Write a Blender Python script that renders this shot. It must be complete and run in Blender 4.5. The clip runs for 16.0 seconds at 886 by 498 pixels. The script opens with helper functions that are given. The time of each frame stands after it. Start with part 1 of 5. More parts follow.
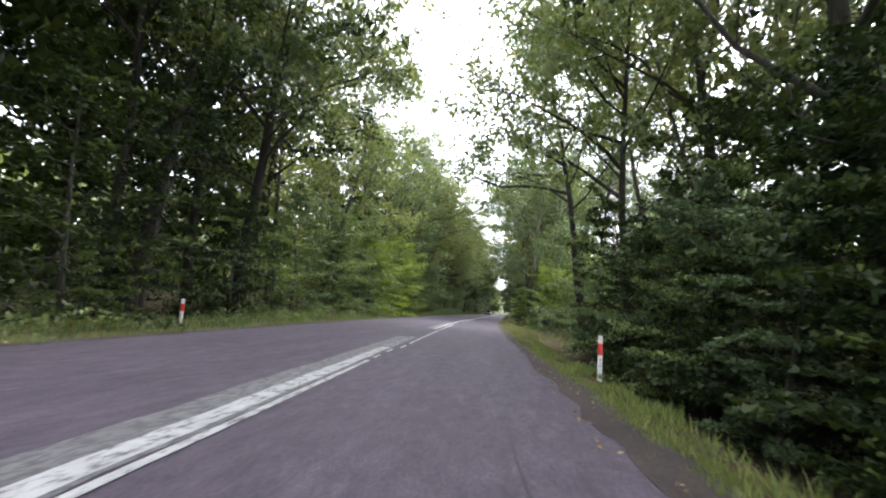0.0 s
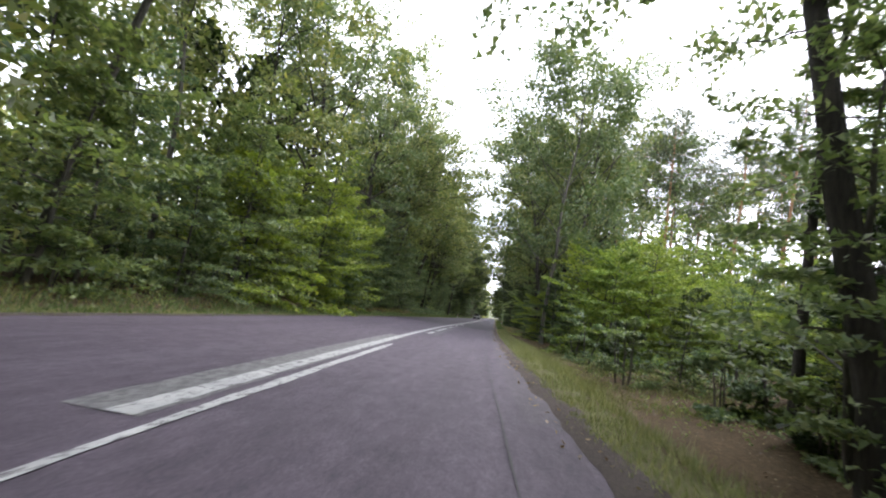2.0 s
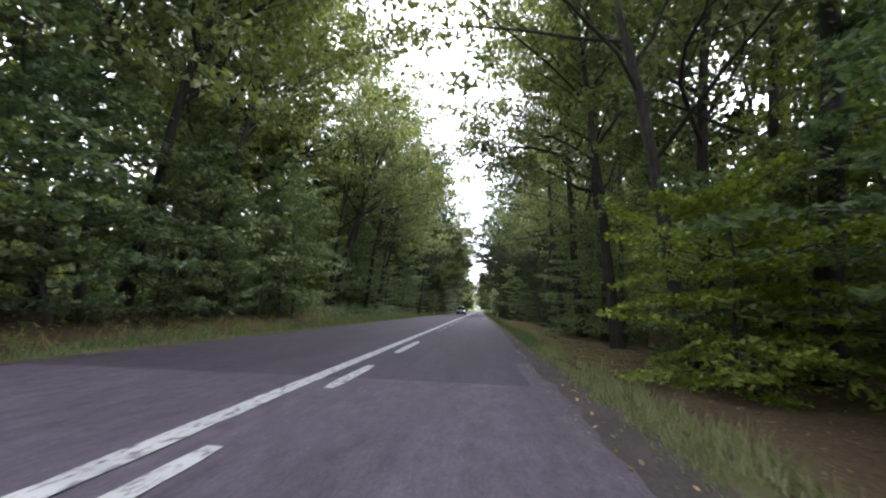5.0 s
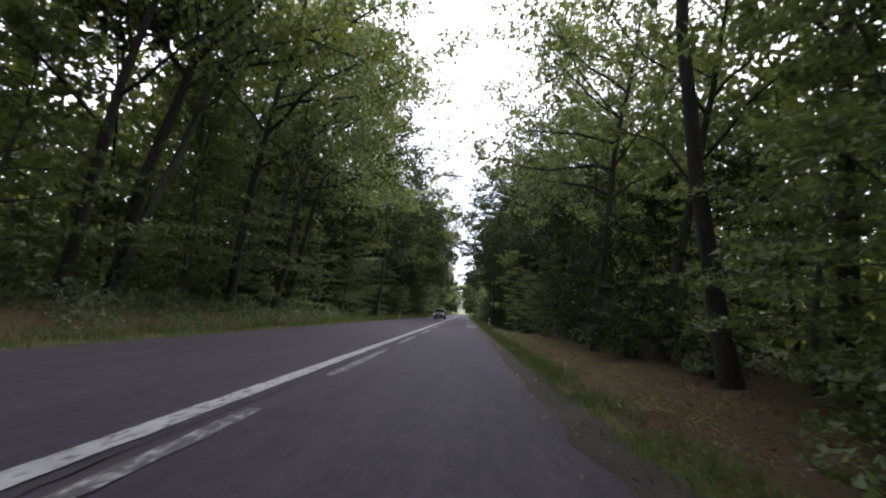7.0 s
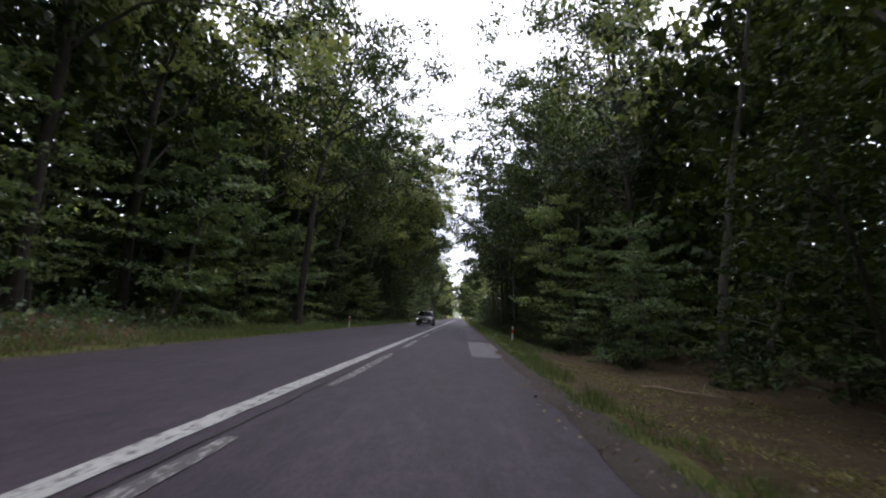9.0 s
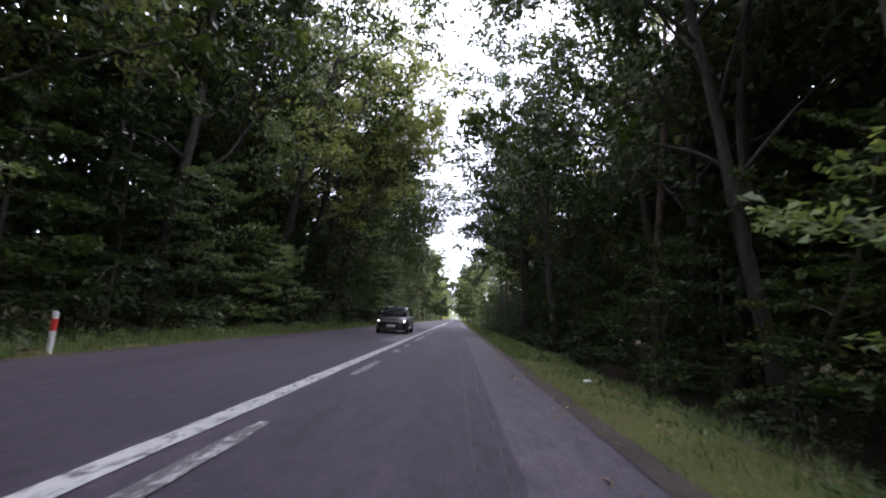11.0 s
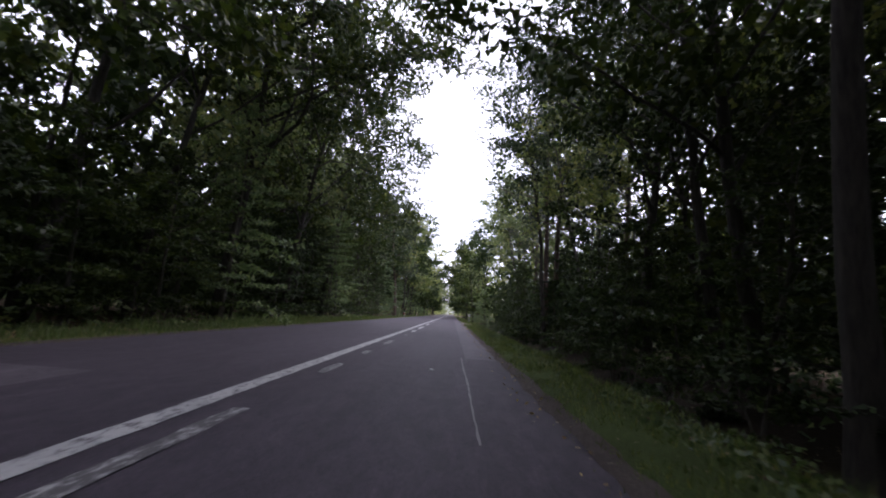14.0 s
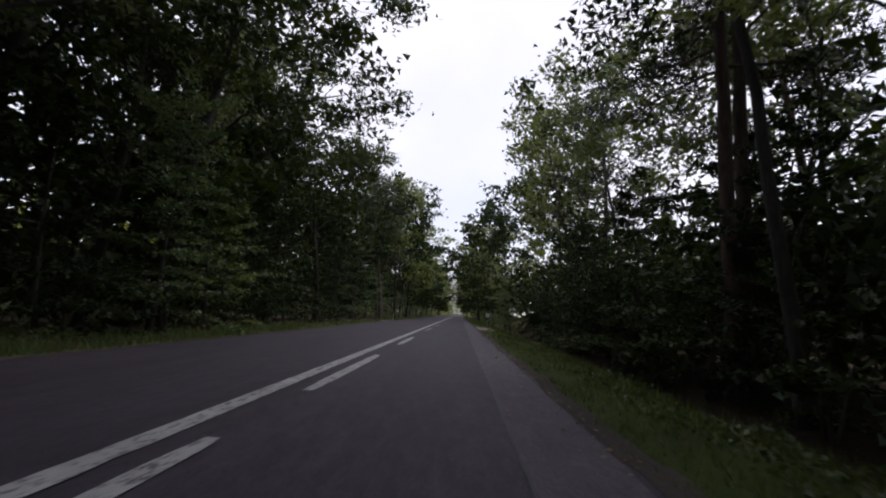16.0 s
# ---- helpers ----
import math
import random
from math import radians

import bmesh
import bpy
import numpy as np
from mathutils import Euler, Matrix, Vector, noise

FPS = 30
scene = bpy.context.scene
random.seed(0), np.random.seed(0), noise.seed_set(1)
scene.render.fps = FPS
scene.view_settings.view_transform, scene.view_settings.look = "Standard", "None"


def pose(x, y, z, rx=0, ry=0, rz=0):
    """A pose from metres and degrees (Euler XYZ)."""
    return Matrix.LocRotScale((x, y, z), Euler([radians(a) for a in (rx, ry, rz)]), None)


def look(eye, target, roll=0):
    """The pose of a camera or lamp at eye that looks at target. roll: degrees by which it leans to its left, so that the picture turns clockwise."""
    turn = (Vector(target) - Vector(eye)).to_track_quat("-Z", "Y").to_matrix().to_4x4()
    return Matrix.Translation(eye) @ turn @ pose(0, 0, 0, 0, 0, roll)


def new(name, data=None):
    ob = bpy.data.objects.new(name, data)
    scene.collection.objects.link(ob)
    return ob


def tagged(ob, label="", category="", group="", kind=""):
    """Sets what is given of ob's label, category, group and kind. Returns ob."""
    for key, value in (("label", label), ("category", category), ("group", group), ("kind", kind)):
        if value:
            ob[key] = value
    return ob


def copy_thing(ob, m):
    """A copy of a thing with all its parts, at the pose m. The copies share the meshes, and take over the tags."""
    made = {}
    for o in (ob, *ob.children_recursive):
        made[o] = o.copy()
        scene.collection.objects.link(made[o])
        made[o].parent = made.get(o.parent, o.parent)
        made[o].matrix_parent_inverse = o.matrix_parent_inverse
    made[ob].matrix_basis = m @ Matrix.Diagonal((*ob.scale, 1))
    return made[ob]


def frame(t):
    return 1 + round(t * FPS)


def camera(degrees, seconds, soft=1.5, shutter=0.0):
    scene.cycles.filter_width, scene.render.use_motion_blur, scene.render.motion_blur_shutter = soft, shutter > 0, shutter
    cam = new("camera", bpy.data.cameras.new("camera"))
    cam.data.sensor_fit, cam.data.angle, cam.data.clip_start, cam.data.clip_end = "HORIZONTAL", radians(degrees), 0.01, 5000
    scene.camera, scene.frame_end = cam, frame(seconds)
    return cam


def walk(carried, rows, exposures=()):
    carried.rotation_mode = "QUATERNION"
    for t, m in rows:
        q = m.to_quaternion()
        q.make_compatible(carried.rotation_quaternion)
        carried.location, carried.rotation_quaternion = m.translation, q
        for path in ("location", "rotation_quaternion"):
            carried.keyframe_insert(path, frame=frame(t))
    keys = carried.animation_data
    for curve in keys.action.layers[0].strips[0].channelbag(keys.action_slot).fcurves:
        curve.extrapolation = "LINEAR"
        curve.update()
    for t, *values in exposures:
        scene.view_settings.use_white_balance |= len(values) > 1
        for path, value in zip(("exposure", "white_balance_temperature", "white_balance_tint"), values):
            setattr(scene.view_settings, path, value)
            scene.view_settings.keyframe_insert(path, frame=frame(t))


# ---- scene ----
cam = camera(89.0, 16.0, soft=2.0, shutter=0.12)
PATH = [
    (0.0, pose(2.181, 0.00, 1.1, 97.50, -4.41, 8.09)),
    (0.5, pose(1.849, 5.15, 1.1, 97.49, -6.16, 6.88)),
    (1.0, pose(1.549, 10.30, 1.1, 97.57, -4.33, 5.90)),
    (1.5, pose(1.416, 15.45, 1.1, 97.72, -4.99, 5.07)),
    (2.0, pose(1.098, 20.60, 1.1, 97.80, -8.38, 6.56)),
    (2.5, pose(0.812, 25.75, 1.1, 97.59, -5.15, 5.48)),
    (3.0, pose(0.511, 30.90, 1.1, 97.76, -5.55, 7.58)),
    (3.5, pose(0.205, 36.05, 1.1, 97.28, -3.78, 6.45)),
    (4.0, pose(-0.002, 41.20, 1.1, 97.30, -1.47, 4.52)),
    (6.5, pose(0.068, 69.20, 1.1, 98.00, -3.58, 3.77)),
    (7.0, pose(0.081, 75.20, 1.1, 98.00, -3.68, 2.74)),
    (7.5, pose(-0.066, 81.20, 1.1, 98.46, -3.38, 2.38)),
    (8.0, pose(-0.133, 87.20, 1.1, 98.03, -2.62, 2.75)),
    (8.5, pose(-0.088, 93.20, 1.1, 98.37, -3.32, 3.63)),
    (9.0, pose(-0.137, 99.20, 1.1, 98.54, -3.24, 2.20)),
    (11.5, pose(-0.193, 128.20, 1.1, 98.68, -3.35, 1.69)),
    (12.0, pose(-0.136, 133.94, 1.1, 98.51, -3.91, 2.03)),
    (12.5, pose(-0.046, 139.69, 1.1, 98.73, -1.26, 0.28)),
    (13.0, pose(-0.028, 145.43, 1.1, 98.55, -1.48, 1.47)),
    (13.5, pose(0.078, 151.18, 1.1, 98.32, -4.94, 1.46)),
    (14.0, pose(0.057, 156.92, 1.1, 98.12, -4.38, 1.14)),
    (14.5, pose(0.107, 162.67, 1.1, 98.19, -3.44, 2.68)),
    (15.0, pose(0.182, 168.41, 1.1, 98.31, -3.17, 2.73)),
    (15.5, pose(0.102, 174.16, 1.1, 98.09, -3.22, 2.25)),
    (16.0, pose(-0.025, 179.90, 1.1, 98.09, -2.70, 2.09)),
]
EXPOSURES = [(0.0, 2.1, 6250, 13), (1.0, 2.0, 6250, 13), (2.0, 1.85, 6250, 14), (3.0, 1.95, 6200, 14), (4.0, 2.2, 6050, 16), (6.5, 1.6, 6150, 17),
             (9.0, 1.18, 6200, 18), (11.5, 1.92, 5950, 23), (13.0, 1.4, 5950, 24), (14.0, 1.12, 6000, 24), (15.0, 0.4, 6150, 22), (16.0, -0.15, 6250, 19)]
walk(cam, PATH, EXPOSURES)

# ---------------------------------------------------------------- light
world = bpy.data.worlds.new("world")
scene.world = world
world.use_nodes = True
wn = world.node_tree
sky = wn.nodes.new("ShaderNodeTexSky")
sky.sky_type = "NISHITA"
sky.sun_disc = False
sky.sun_elevation, sky.sun_rotation = radians(55), radians(35)
sky.air_density, sky.dust_density, sky.ozone_density = 1.0, 2.0, 1.0
# broken white cloud over most of the sky
coord = wn.nodes.new("ShaderNodeTexCoord")
cloud = wn.nodes.new("ShaderNodeTexNoise")
cloud.inputs["Scale"].default_value, cloud.inputs["Detail"].default_value = 2.2, 5
wn.links.new(coord.outputs["Generated"], cloud.inputs["Vector"])
cover = wn.nodes.new("ShaderNodeMapRange")
cover.inputs[1].default_value, cover.inputs[2].default_value, cover.inputs[3].default_value, cover.inputs[4].default_value = 0.3, 0.62, 0.55, 0.97
wn.links.new(cloud.outputs["Fac"], cover.inputs[0])
veil = wn.nodes.new("ShaderNodeMix")
veil.data_type = "RGBA"
wn.links.new(cover.outputs[0], veil.inputs[0])
wn.links.new(sky.outputs[0], veil.inputs[6])
veil.inputs[7].default_value = (7.7, 7.85, 8.1, 1)
wn.links.new(veil.outputs[2], wn.nodes["Background"].inputs[0])
wn.nodes["Background"].inputs[1].default_value = 0.15
sun_data = bpy.data.lights.new("sun", "SUN")
sun_data.energy, sun_data.angle, sun_data.color = 0.5, radians(20), (1.0, 0.96, 0.9)
sun = new("sun", sun_data)
sun.matrix_world = look((33, 47, 82), (0, 0, 0))

# ---------------------------------------------------------------- materials


def material(name):
    m = bpy.data.materials.new(name)
    m.use_nodes = True
    return m, m.node_tree, m.node_tree.nodes["Principled BSDF"]


def node(tree, kind, **values):
    n = tree.nodes.new(kind)
    for key, value in values.items():
        n.inputs[key].default_value = value
    return n


def place(tree, scale=(1, 1, 1)):
    geo = tree.nodes.new("ShaderNodeNewGeometry")
    mp = node(tree, "ShaderNodeMapping", Scale=scale)
    tree.links.new(geo.outputs["Position"], mp.inputs["Vector"])
    return mp.outputs[0]


def noise_of(tree, vec, scale, detail=4, rough=0.6):
    n = node(tree, "ShaderNodeTexNoise", Scale=scale, Detail=detail, Roughness=rough)
    tree.links.new(vec, n.inputs["Vector"])
    return n.outputs["Fac"]


def ramp(tree, fac, stops):
    r = tree.nodes.new("ShaderNodeValToRGB")
    el = r.color_ramp.elements
    while len(el) < len(stops):
        el.new(0.5)
    for e, (pos, col) in zip(el, stops):
        e.position, e.color = pos, (*col, 1) if len(col) == 3 else col
    tree.links.new(fac, r.inputs[0])
    return r.outputs[0]


def mix(tree, fac, a, b, mode="MIX"):
    m = tree.nodes.new("ShaderNodeMix")
    m.data_type, m.blend_type = "RGBA", mode
    for sock, val in ((m.inputs[0], fac), (m.inputs[6], a), (m.inputs[7], b)):
        if isinstance(val, (int, float)):
            sock.default_value = val
        elif isinstance(val, tuple):
            sock.default_value = (*val, 1)
        else:
            tree.links.new(val, sock)
    return m.outputs[2]


def bump(tree, fac, strength, distance, bsdf):
    b = node(tree, "ShaderNodeBump", Strength=strength, Distance=distance)
    tree.links.new(fac, b.inputs["Height"])
    tree.links.new(b.outputs[0], bsdf.inputs["Normal"])


def asphalt(name, low, high, speck=0.35):
    m, t, b = material(name)
    p = place(t)
    fine = noise_of(t, p, 95, 3, 0.8)
    broad = noise_of(t, place(t, (1.2, 0.12, 1)), 1.1, 5, 0.65)
    base = ramp(t, broad, [(0.3, low), (0.7, high)])
    patchy = noise_of(t, place(t, (1, 0.35, 1)), 5.5, 6, 0.75)
    base = mix(t, 0.75, base, ramp(t, patchy, [(0.35, (0.6, 0.6, 0.62)), (0.65, (1.35, 1.33, 1.3))]), "MULTIPLY")
    stones = noise_of(t, p, 34, 2, 0.5)
    base = mix(t, 0.8, base, ramp(t, stones, [(0.32, (0.68, 0.68, 0.7)), (0.5, (1.0, 1.0, 1.0)), (0.72, (1.42, 1.4, 1.38))]), "MULTIPLY")
    grain = ramp(t, fine, [(0.3, (0.35, 0.35, 0.37)), (0.72, (1.3, 1.28, 1.26))])
    t.links.new(mix(t, speck + 0.4, base, grain, "MULTIPLY"), b.inputs["Base Color"])
    b.inputs["Roughness"].default_value = 0.72
    b.inputs["Specular IOR Level"].default_value = 0.35
    bump(t, fine, 0.35, 0.01, b)
    return m


ASPHALT = asphalt("worn_asphalt", (0.071, 0.056, 0.076), (0.112, 0.091, 0.119))
ASPHALT_PALE = asphalt("pale_asphalt", (0.101, 0.093, 0.105), (0.136, 0.128, 0.141))
# asphalt colour lowered to carry the shade of the closer forest
ASPHALT_SHADED = asphalt("shaded_asphalt", (0.040, 0.031, 0.044), (0.065, 0.052, 0.071))
ASPHALT_NEW = asphalt("pale_new_asphalt", (0.153, 0.143, 0.159), (0.197, 0.185, 0.201))
ASPHALT_EDGE = asphalt("grey_asphalt", (0.079, 0.066, 0.082), (0.112, 0.094, 0.116))


def paint(name, level, wear):
    m, t, b = material(name)
    p = place(t)
    worn = noise_of(t, place(t, (1, 0.42, 1)), 11, 9, 0.8)
    mask = ramp(t, worn, [(wear, (0, 0, 0)), (wear + 0.08, (1, 1, 1))])
    dirt = ramp(t, noise_of(t, p, 2.2, 4), [(0.3, (level * 0.72,) * 3), (0.7, (level, level, level * 0.98))])
    t.links.new(mix(t, mask, (0.085, 0.078, 0.083), dirt), b.inputs["Base Color"])
    b.inputs["Roughness"].default_value = 0.65
    bump(t, worn, 0.3, 0.004, b)
    return m


PAINT = paint("road_paint", 0.48, 0.41)
PAINT_WORN = paint("worn_road_paint", 0.44, 0.5)
PAINT_GHOST = paint("faded_road_paint", 0.19, 0.46)


def plain(name, col, rough=0.5, metal=0.0, scale=6.0, vary=0.25):
    m, t, b = material(name)
    n = noise_of(t, place(t), scale, 5, 0.7)
    t.links.new(ramp(t, n, [(0.3, tuple(c * (1 - vary) for c in col)), (0.7, col)]), b.inputs["Base Color"])
    b.inputs["Roughness"].default_value, b.inputs["Metallic"].default_value = rough, metal
    return m


TAR = plain("crack_tar", (0.03, 0.028, 0.03), 0.6)


def soil(name, stops, scale, fine):
    m, t, b = material(name)
    p = place(t)
    big, small = noise_of(t, p, 0.7, 5, 0.7), noise_of(t, p, fine, 6, 0.8)
    col = ramp(t, small, stops)
    t.links.new(mix(t, 0.5, col, ramp(t, big, [(0.3, (0.35, 0.33, 0.3)), (0.7, (1.15, 1.1, 1.0))]), "MULTIPLY"), b.inputs["Base Color"])
    b.inputs["Roughness"].default_value = 0.95
    b.inputs["Specular IOR Level"].default_value = 0.1
    bump(t, small, 0.8, 0.05, b)
    return m


LITTER = soil("leaf_litter", [(0.3, (0.032, 0.024, 0.016)), (0.5, (0.094, 0.069, 0.043)), (0.68, (0.194, 0.144, 0.090))], 1, 14)
TURF = soil("verge_turf", [(0.28, (0.066, 0.055, 0.027)), (0.5, (0.125, 0.136, 0.047)), (0.7, (0.211, 0.211, 0.086))], 1, 22)
# turf colour darkened for the tree shade over the far verge
TURF_LUSH_SHADED = soil("shaded_turf", [(0.28, (0.037, 0.035, 0.016)), (0.5, (0.063, 0.095, 0.028)), (0.7, (0.115, 0.148, 0.048))], 1, 22)
TURF_PALE = soil("dry_turf", [(0.28, (0.079, 0.068, 0.040)), (0.5, (0.151, 0.151, 0.076)), (0.7, (0.245, 0.230, 0.130))], 1, 22)
SHOULDER = soil("dusty_shoulder", [(0.3, (0.065, 0.055, 0.054)), (0.5, (0.108, 0.092, 0.088)), (0.7, (0.180, 0.155, 0.137))], 1, 30)
# damp soil colour taken near black for the shade under the trees
HUMUS_SHADED = soil("shaded_humus", [(0.3, (0.012, 0.01, 0.007)), (0.5, (0.03, 0.024, 0.017)), (0.7, (0.065, 0.052, 0.034))], 1, 16)
GRAVEL = soil("gravel", [(0.3, (0.16, 0.14, 0.12)), (0.5, (0.3, 0.27, 0.23)), (0.7, (0.42, 0.39, 0.34))], 1, 40)


def foliage(name, dark, light, tip, through_light=0.35, gloss=0.5):
    m, t, b = material(name)
    geo = t.nodes.new("ShaderNodeNewGeometry")
    info = t.nodes.new("ShaderNodeObjectInfo")
    col = ramp(t, geo.outputs["Random Per Island"], [(0.0, dark), (0.7, light), (1.0, tip)])
    tree_tone = ramp(t, info.outputs["Random"], [(0.0, (0.7, 0.8, 0.85)), (0.5, (0.95, 0.97, 0.9)), (1.0, (1.16, 1.13, 0.82))])
    col = mix(t, 1.0, col, tree_tone, "MULTIPLY")
    t.links.new(col, b.inputs["Base Color"])
    b.inputs["Roughness"].default_value = 0.48
    b.inputs["Specular IOR Level"].default_value = gloss
    tr = t.nodes.new("ShaderNodeBsdfTranslucent")
    t.links.new(mix(t, 1.0, col, (1.25, 1.3, 0.62), "MULTIPLY"), tr.inputs[0])
    ms = t.nodes.new("ShaderNodeMixShader")
    ms.inputs[0].default_value = through_light
    t.links.new(b.outputs[0], ms.inputs[1])
    t.links.new(tr.outputs[0], ms.inputs[2])
    t.links.new(ms.outputs[0], t.nodes["Material Output"].inputs[0])
    return m


LEAF_OAK = foliage("oak_leaves", (0.091, 0.120, 0.056), (0.182, 0.215, 0.101), (0.289, 0.280, 0.146), 0.45)
LEAF_BEECH = foliage("beech_leaves", (0.088, 0.128, 0.073), (0.169, 0.222, 0.123), (0.262, 0.295, 0.168), 0.45)
LEAF_BRIGHT = foliage("young_leaves", (0.123, 0.178, 0.047), (0.228, 0.287, 0.069), (0.345, 0.380, 0.095), 0.48)
# beech leaf colour darkened to hold the shade of the denser woods
LEAF_BEECH_SHADED = foliage("shaded_beech_leaves", (0.021, 0.034, 0.013), (0.043, 0.065, 0.023), (0.079, 0.105, 0.034), 0.3, 0.22)
# tall-tree leaf colour dimmed, standing in for canopy shade
LEAF_OAK_SHADED = foliage("shaded_oak_leaves", (0.020, 0.033, 0.013), (0.045, 0.064, 0.022), (0.088, 0.101, 0.033), 0.3, 0.15)
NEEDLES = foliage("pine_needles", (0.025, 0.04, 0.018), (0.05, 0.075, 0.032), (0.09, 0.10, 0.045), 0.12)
GRASS = foliage("grass", (0.085, 0.123, 0.043), (0.162, 0.204, 0.072), (0.306, 0.297, 0.153), 0.35)
# lush grass colour with overhead tree shade mixed in
GRASS_LUSH_SHADED = foliage("shaded_lush_grass", (0.054, 0.086, 0.030), (0.108, 0.140, 0.049), (0.205, 0.205, 0.079), 0.3)
GRASS_PALE = foliage("pale_grass", (0.133, 0.148, 0.070), (0.250, 0.261, 0.129), (0.406, 0.374, 0.234), 0.35)
GRASS_DRY = foliage("dry_grass", (0.111, 0.106, 0.043), (0.230, 0.221, 0.093), (0.391, 0.340, 0.187), 0.3)
# needle colour lightened to put sunlight on the clearing's pines
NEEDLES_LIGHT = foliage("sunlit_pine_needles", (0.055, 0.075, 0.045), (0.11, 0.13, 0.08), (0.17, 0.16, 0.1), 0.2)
DEAD_LEAF = foliage("fallen_leaves", (0.1, 0.06, 0.032), (0.22, 0.145, 0.07), (0.4, 0.3, 0.14), 0.1)


def bark(name, low, high, scale):
    m, t, b = material(name)
    coord = t.nodes.new("ShaderNodeTexCoord")
    mp = node(t, "ShaderNodeMapping", Scale=(scale, scale, scale * 0.16))
    t.links.new(coord.outputs["Object"], mp.inputs["Vector"])
    n = noise_of(t, mp.outputs[0], 2.2, 8, 0.75)
    big = noise_of(t, coord.outputs["Object"], 1.2, 3)
    col = ramp(t, n, [(0.32, low), (0.62, high)])
    t.links.new(mix(t, 0.6, col, ramp(t, big, [(0.35, (0.55, 0.6, 0.5)), (0.65, (1.2, 1.15, 1.1))]), "MULTIPLY"), b.inputs["Base Color"])
    b.inputs["Roughness"].default_value = 0.92
    bump(t, n, 1.0, 0.07, b)
    return m


BARK = bark("oak_bark", (0.016, 0.014, 0.012), (0.062, 0.054, 0.045), 6)
BARK_PALE = bark("grey_bark", (0.036, 0.034, 0.029), (0.125, 0.115, 0.098), 5)
BARK_ORANGE = bark("orange_pine_bark", (0.12, 0.07, 0.045), (0.42, 0.24, 0.14), 4)
BARK_PINE = bark("pine_bark", (0.036, 0.029, 0.027), (0.156, 0.108, 0.086), 4)

# ---------------------------------------------------------------- the road's line
BEND, BEND_START, BEND_END = 3.9, 10.0, 60.0
LEFT, MIDDLE, RIGHT = -7.6, -2.46, 1.45


def bend_x(y):
    """How far the road lies to the east at y, against its long straight."""
    s, w, u = math.tan(radians(BEND)), BEND_END - BEND_START, max(0.0, BEND_END - y)
    return s * u * u / (2 * w) if u < w else s * w / 2 + s * (u - w)


def wob(a, b, seed=0.0):
    return noise.noise((a, b, seed))


def ground_z(r, y):
    """Height of the ground at r metres beside the camera's lane line."""
    z = -0.05
    if r > RIGHT:
        d = r - RIGHT
        deep = 1.0 - 0.78 * min(1, max(0, (y - 20) / 20)) * min(1, max(0, (134 - y) / 14))
        z += -deep * min(1, max(0, (d - 0.75 - 0.75 * min(1, max(0, (y - 114) / 10))) / 1.8)) ** 1.2
        z += deep * 0.6 * min(1, max(0, (d - 3.6) / 3.0))
    elif r < LEFT:
        d = LEFT - r
        rise = min(1, max(0, (y - 22) / 14)) * min(1, max(0, (128 - y) / 20))
        z += rise * 0.75 * min(1, max(0, (d - 1.0) / 3.5)) - (1 - rise) * 0.15 * min(1, max(0, (d - 1.8) / 2.0))
    else:
        return z - 0.05
    return z + 0.07 * wob(r * 0.9, y * 0.9) * min(1, abs(r - (RIGHT if r > 0 else LEFT)))


def mesh_object(name, verts, faces, mat, parent=None, smooth=False):
    me = bpy.data.meshes.new(name)
    me.from_pydata([tuple(v) for v in verts], [], faces)
    me.materials.append(mat)
    if smooth:
        me.polygons.foreach_set("use_smooth", [True] * len(me.polygons))
    me.update()
    ob = new(name, me)
    if parent:
        ob.parent = parent
    return ob


def part(name, bm, mat, parent=None, label=""):
    me = bpy.data.meshes.new(name)
    bm.to_mesh(me)
    bm.free()
    me.materials.append(mat)
    ob = new(name, me)
    if parent:
        ob.parent = parent
    return tagged(ob, label) if label else ob


def sheet(rs, ys, height, edge=None):
    """A grid that follows the road."""
    verts = [(r + bend_x(y), y, height(r, y)) for y in ys for r in rs]
    n = len(rs)
    faces = [(j * n + i, j * n + i + 1, (j + 1) * n + i + 1, (j + 1) * n + i) for j in range(len(ys) - 1) for i in range(n - 1)]
    return verts, faces


near_ys = [-45 + 0.8 * i for i in range(300)]
far_ys = [195 + 8 * i for i in range(60)] + [700, 850, 1100, 1500, 2200]
rs = [-900, -400, -150, -80, -50, -35, -27, -22, -18] + [-16 + 0.5 * i for i in range(17)] + [-7.75, -5, -2, 0.5] + \
     [1.42 + 0.35 * i for i in range(26)] + [11, 12.5, 14, 17, 21, 27, 35, 50, 80, 150, 400, 900]
v, f = sheet(rs, near_ys + far_ys, ground_z)
tagged(mesh_object("ground", v, f, LITTER, smooth=True), "brown leaf-litter forest floor with shallow ditches beside the road", "ground", kind="structure")

road_ys = [-45 + 1.0 * i for i in range(241)] + [196 + 10 * i for i in range(50)] + [800, 1100]


def road_edge(side, y):
    base = RIGHT if side > 0 else LEFT
    return base + 0.09 * wob(y * 0.55, 3.1 * side) + 0.07 * wob(y * 1.9, 7.7 * side)


def road_z(r):
    return 0.0 - 0.012 * abs(r - MIDDLE) * 0.3


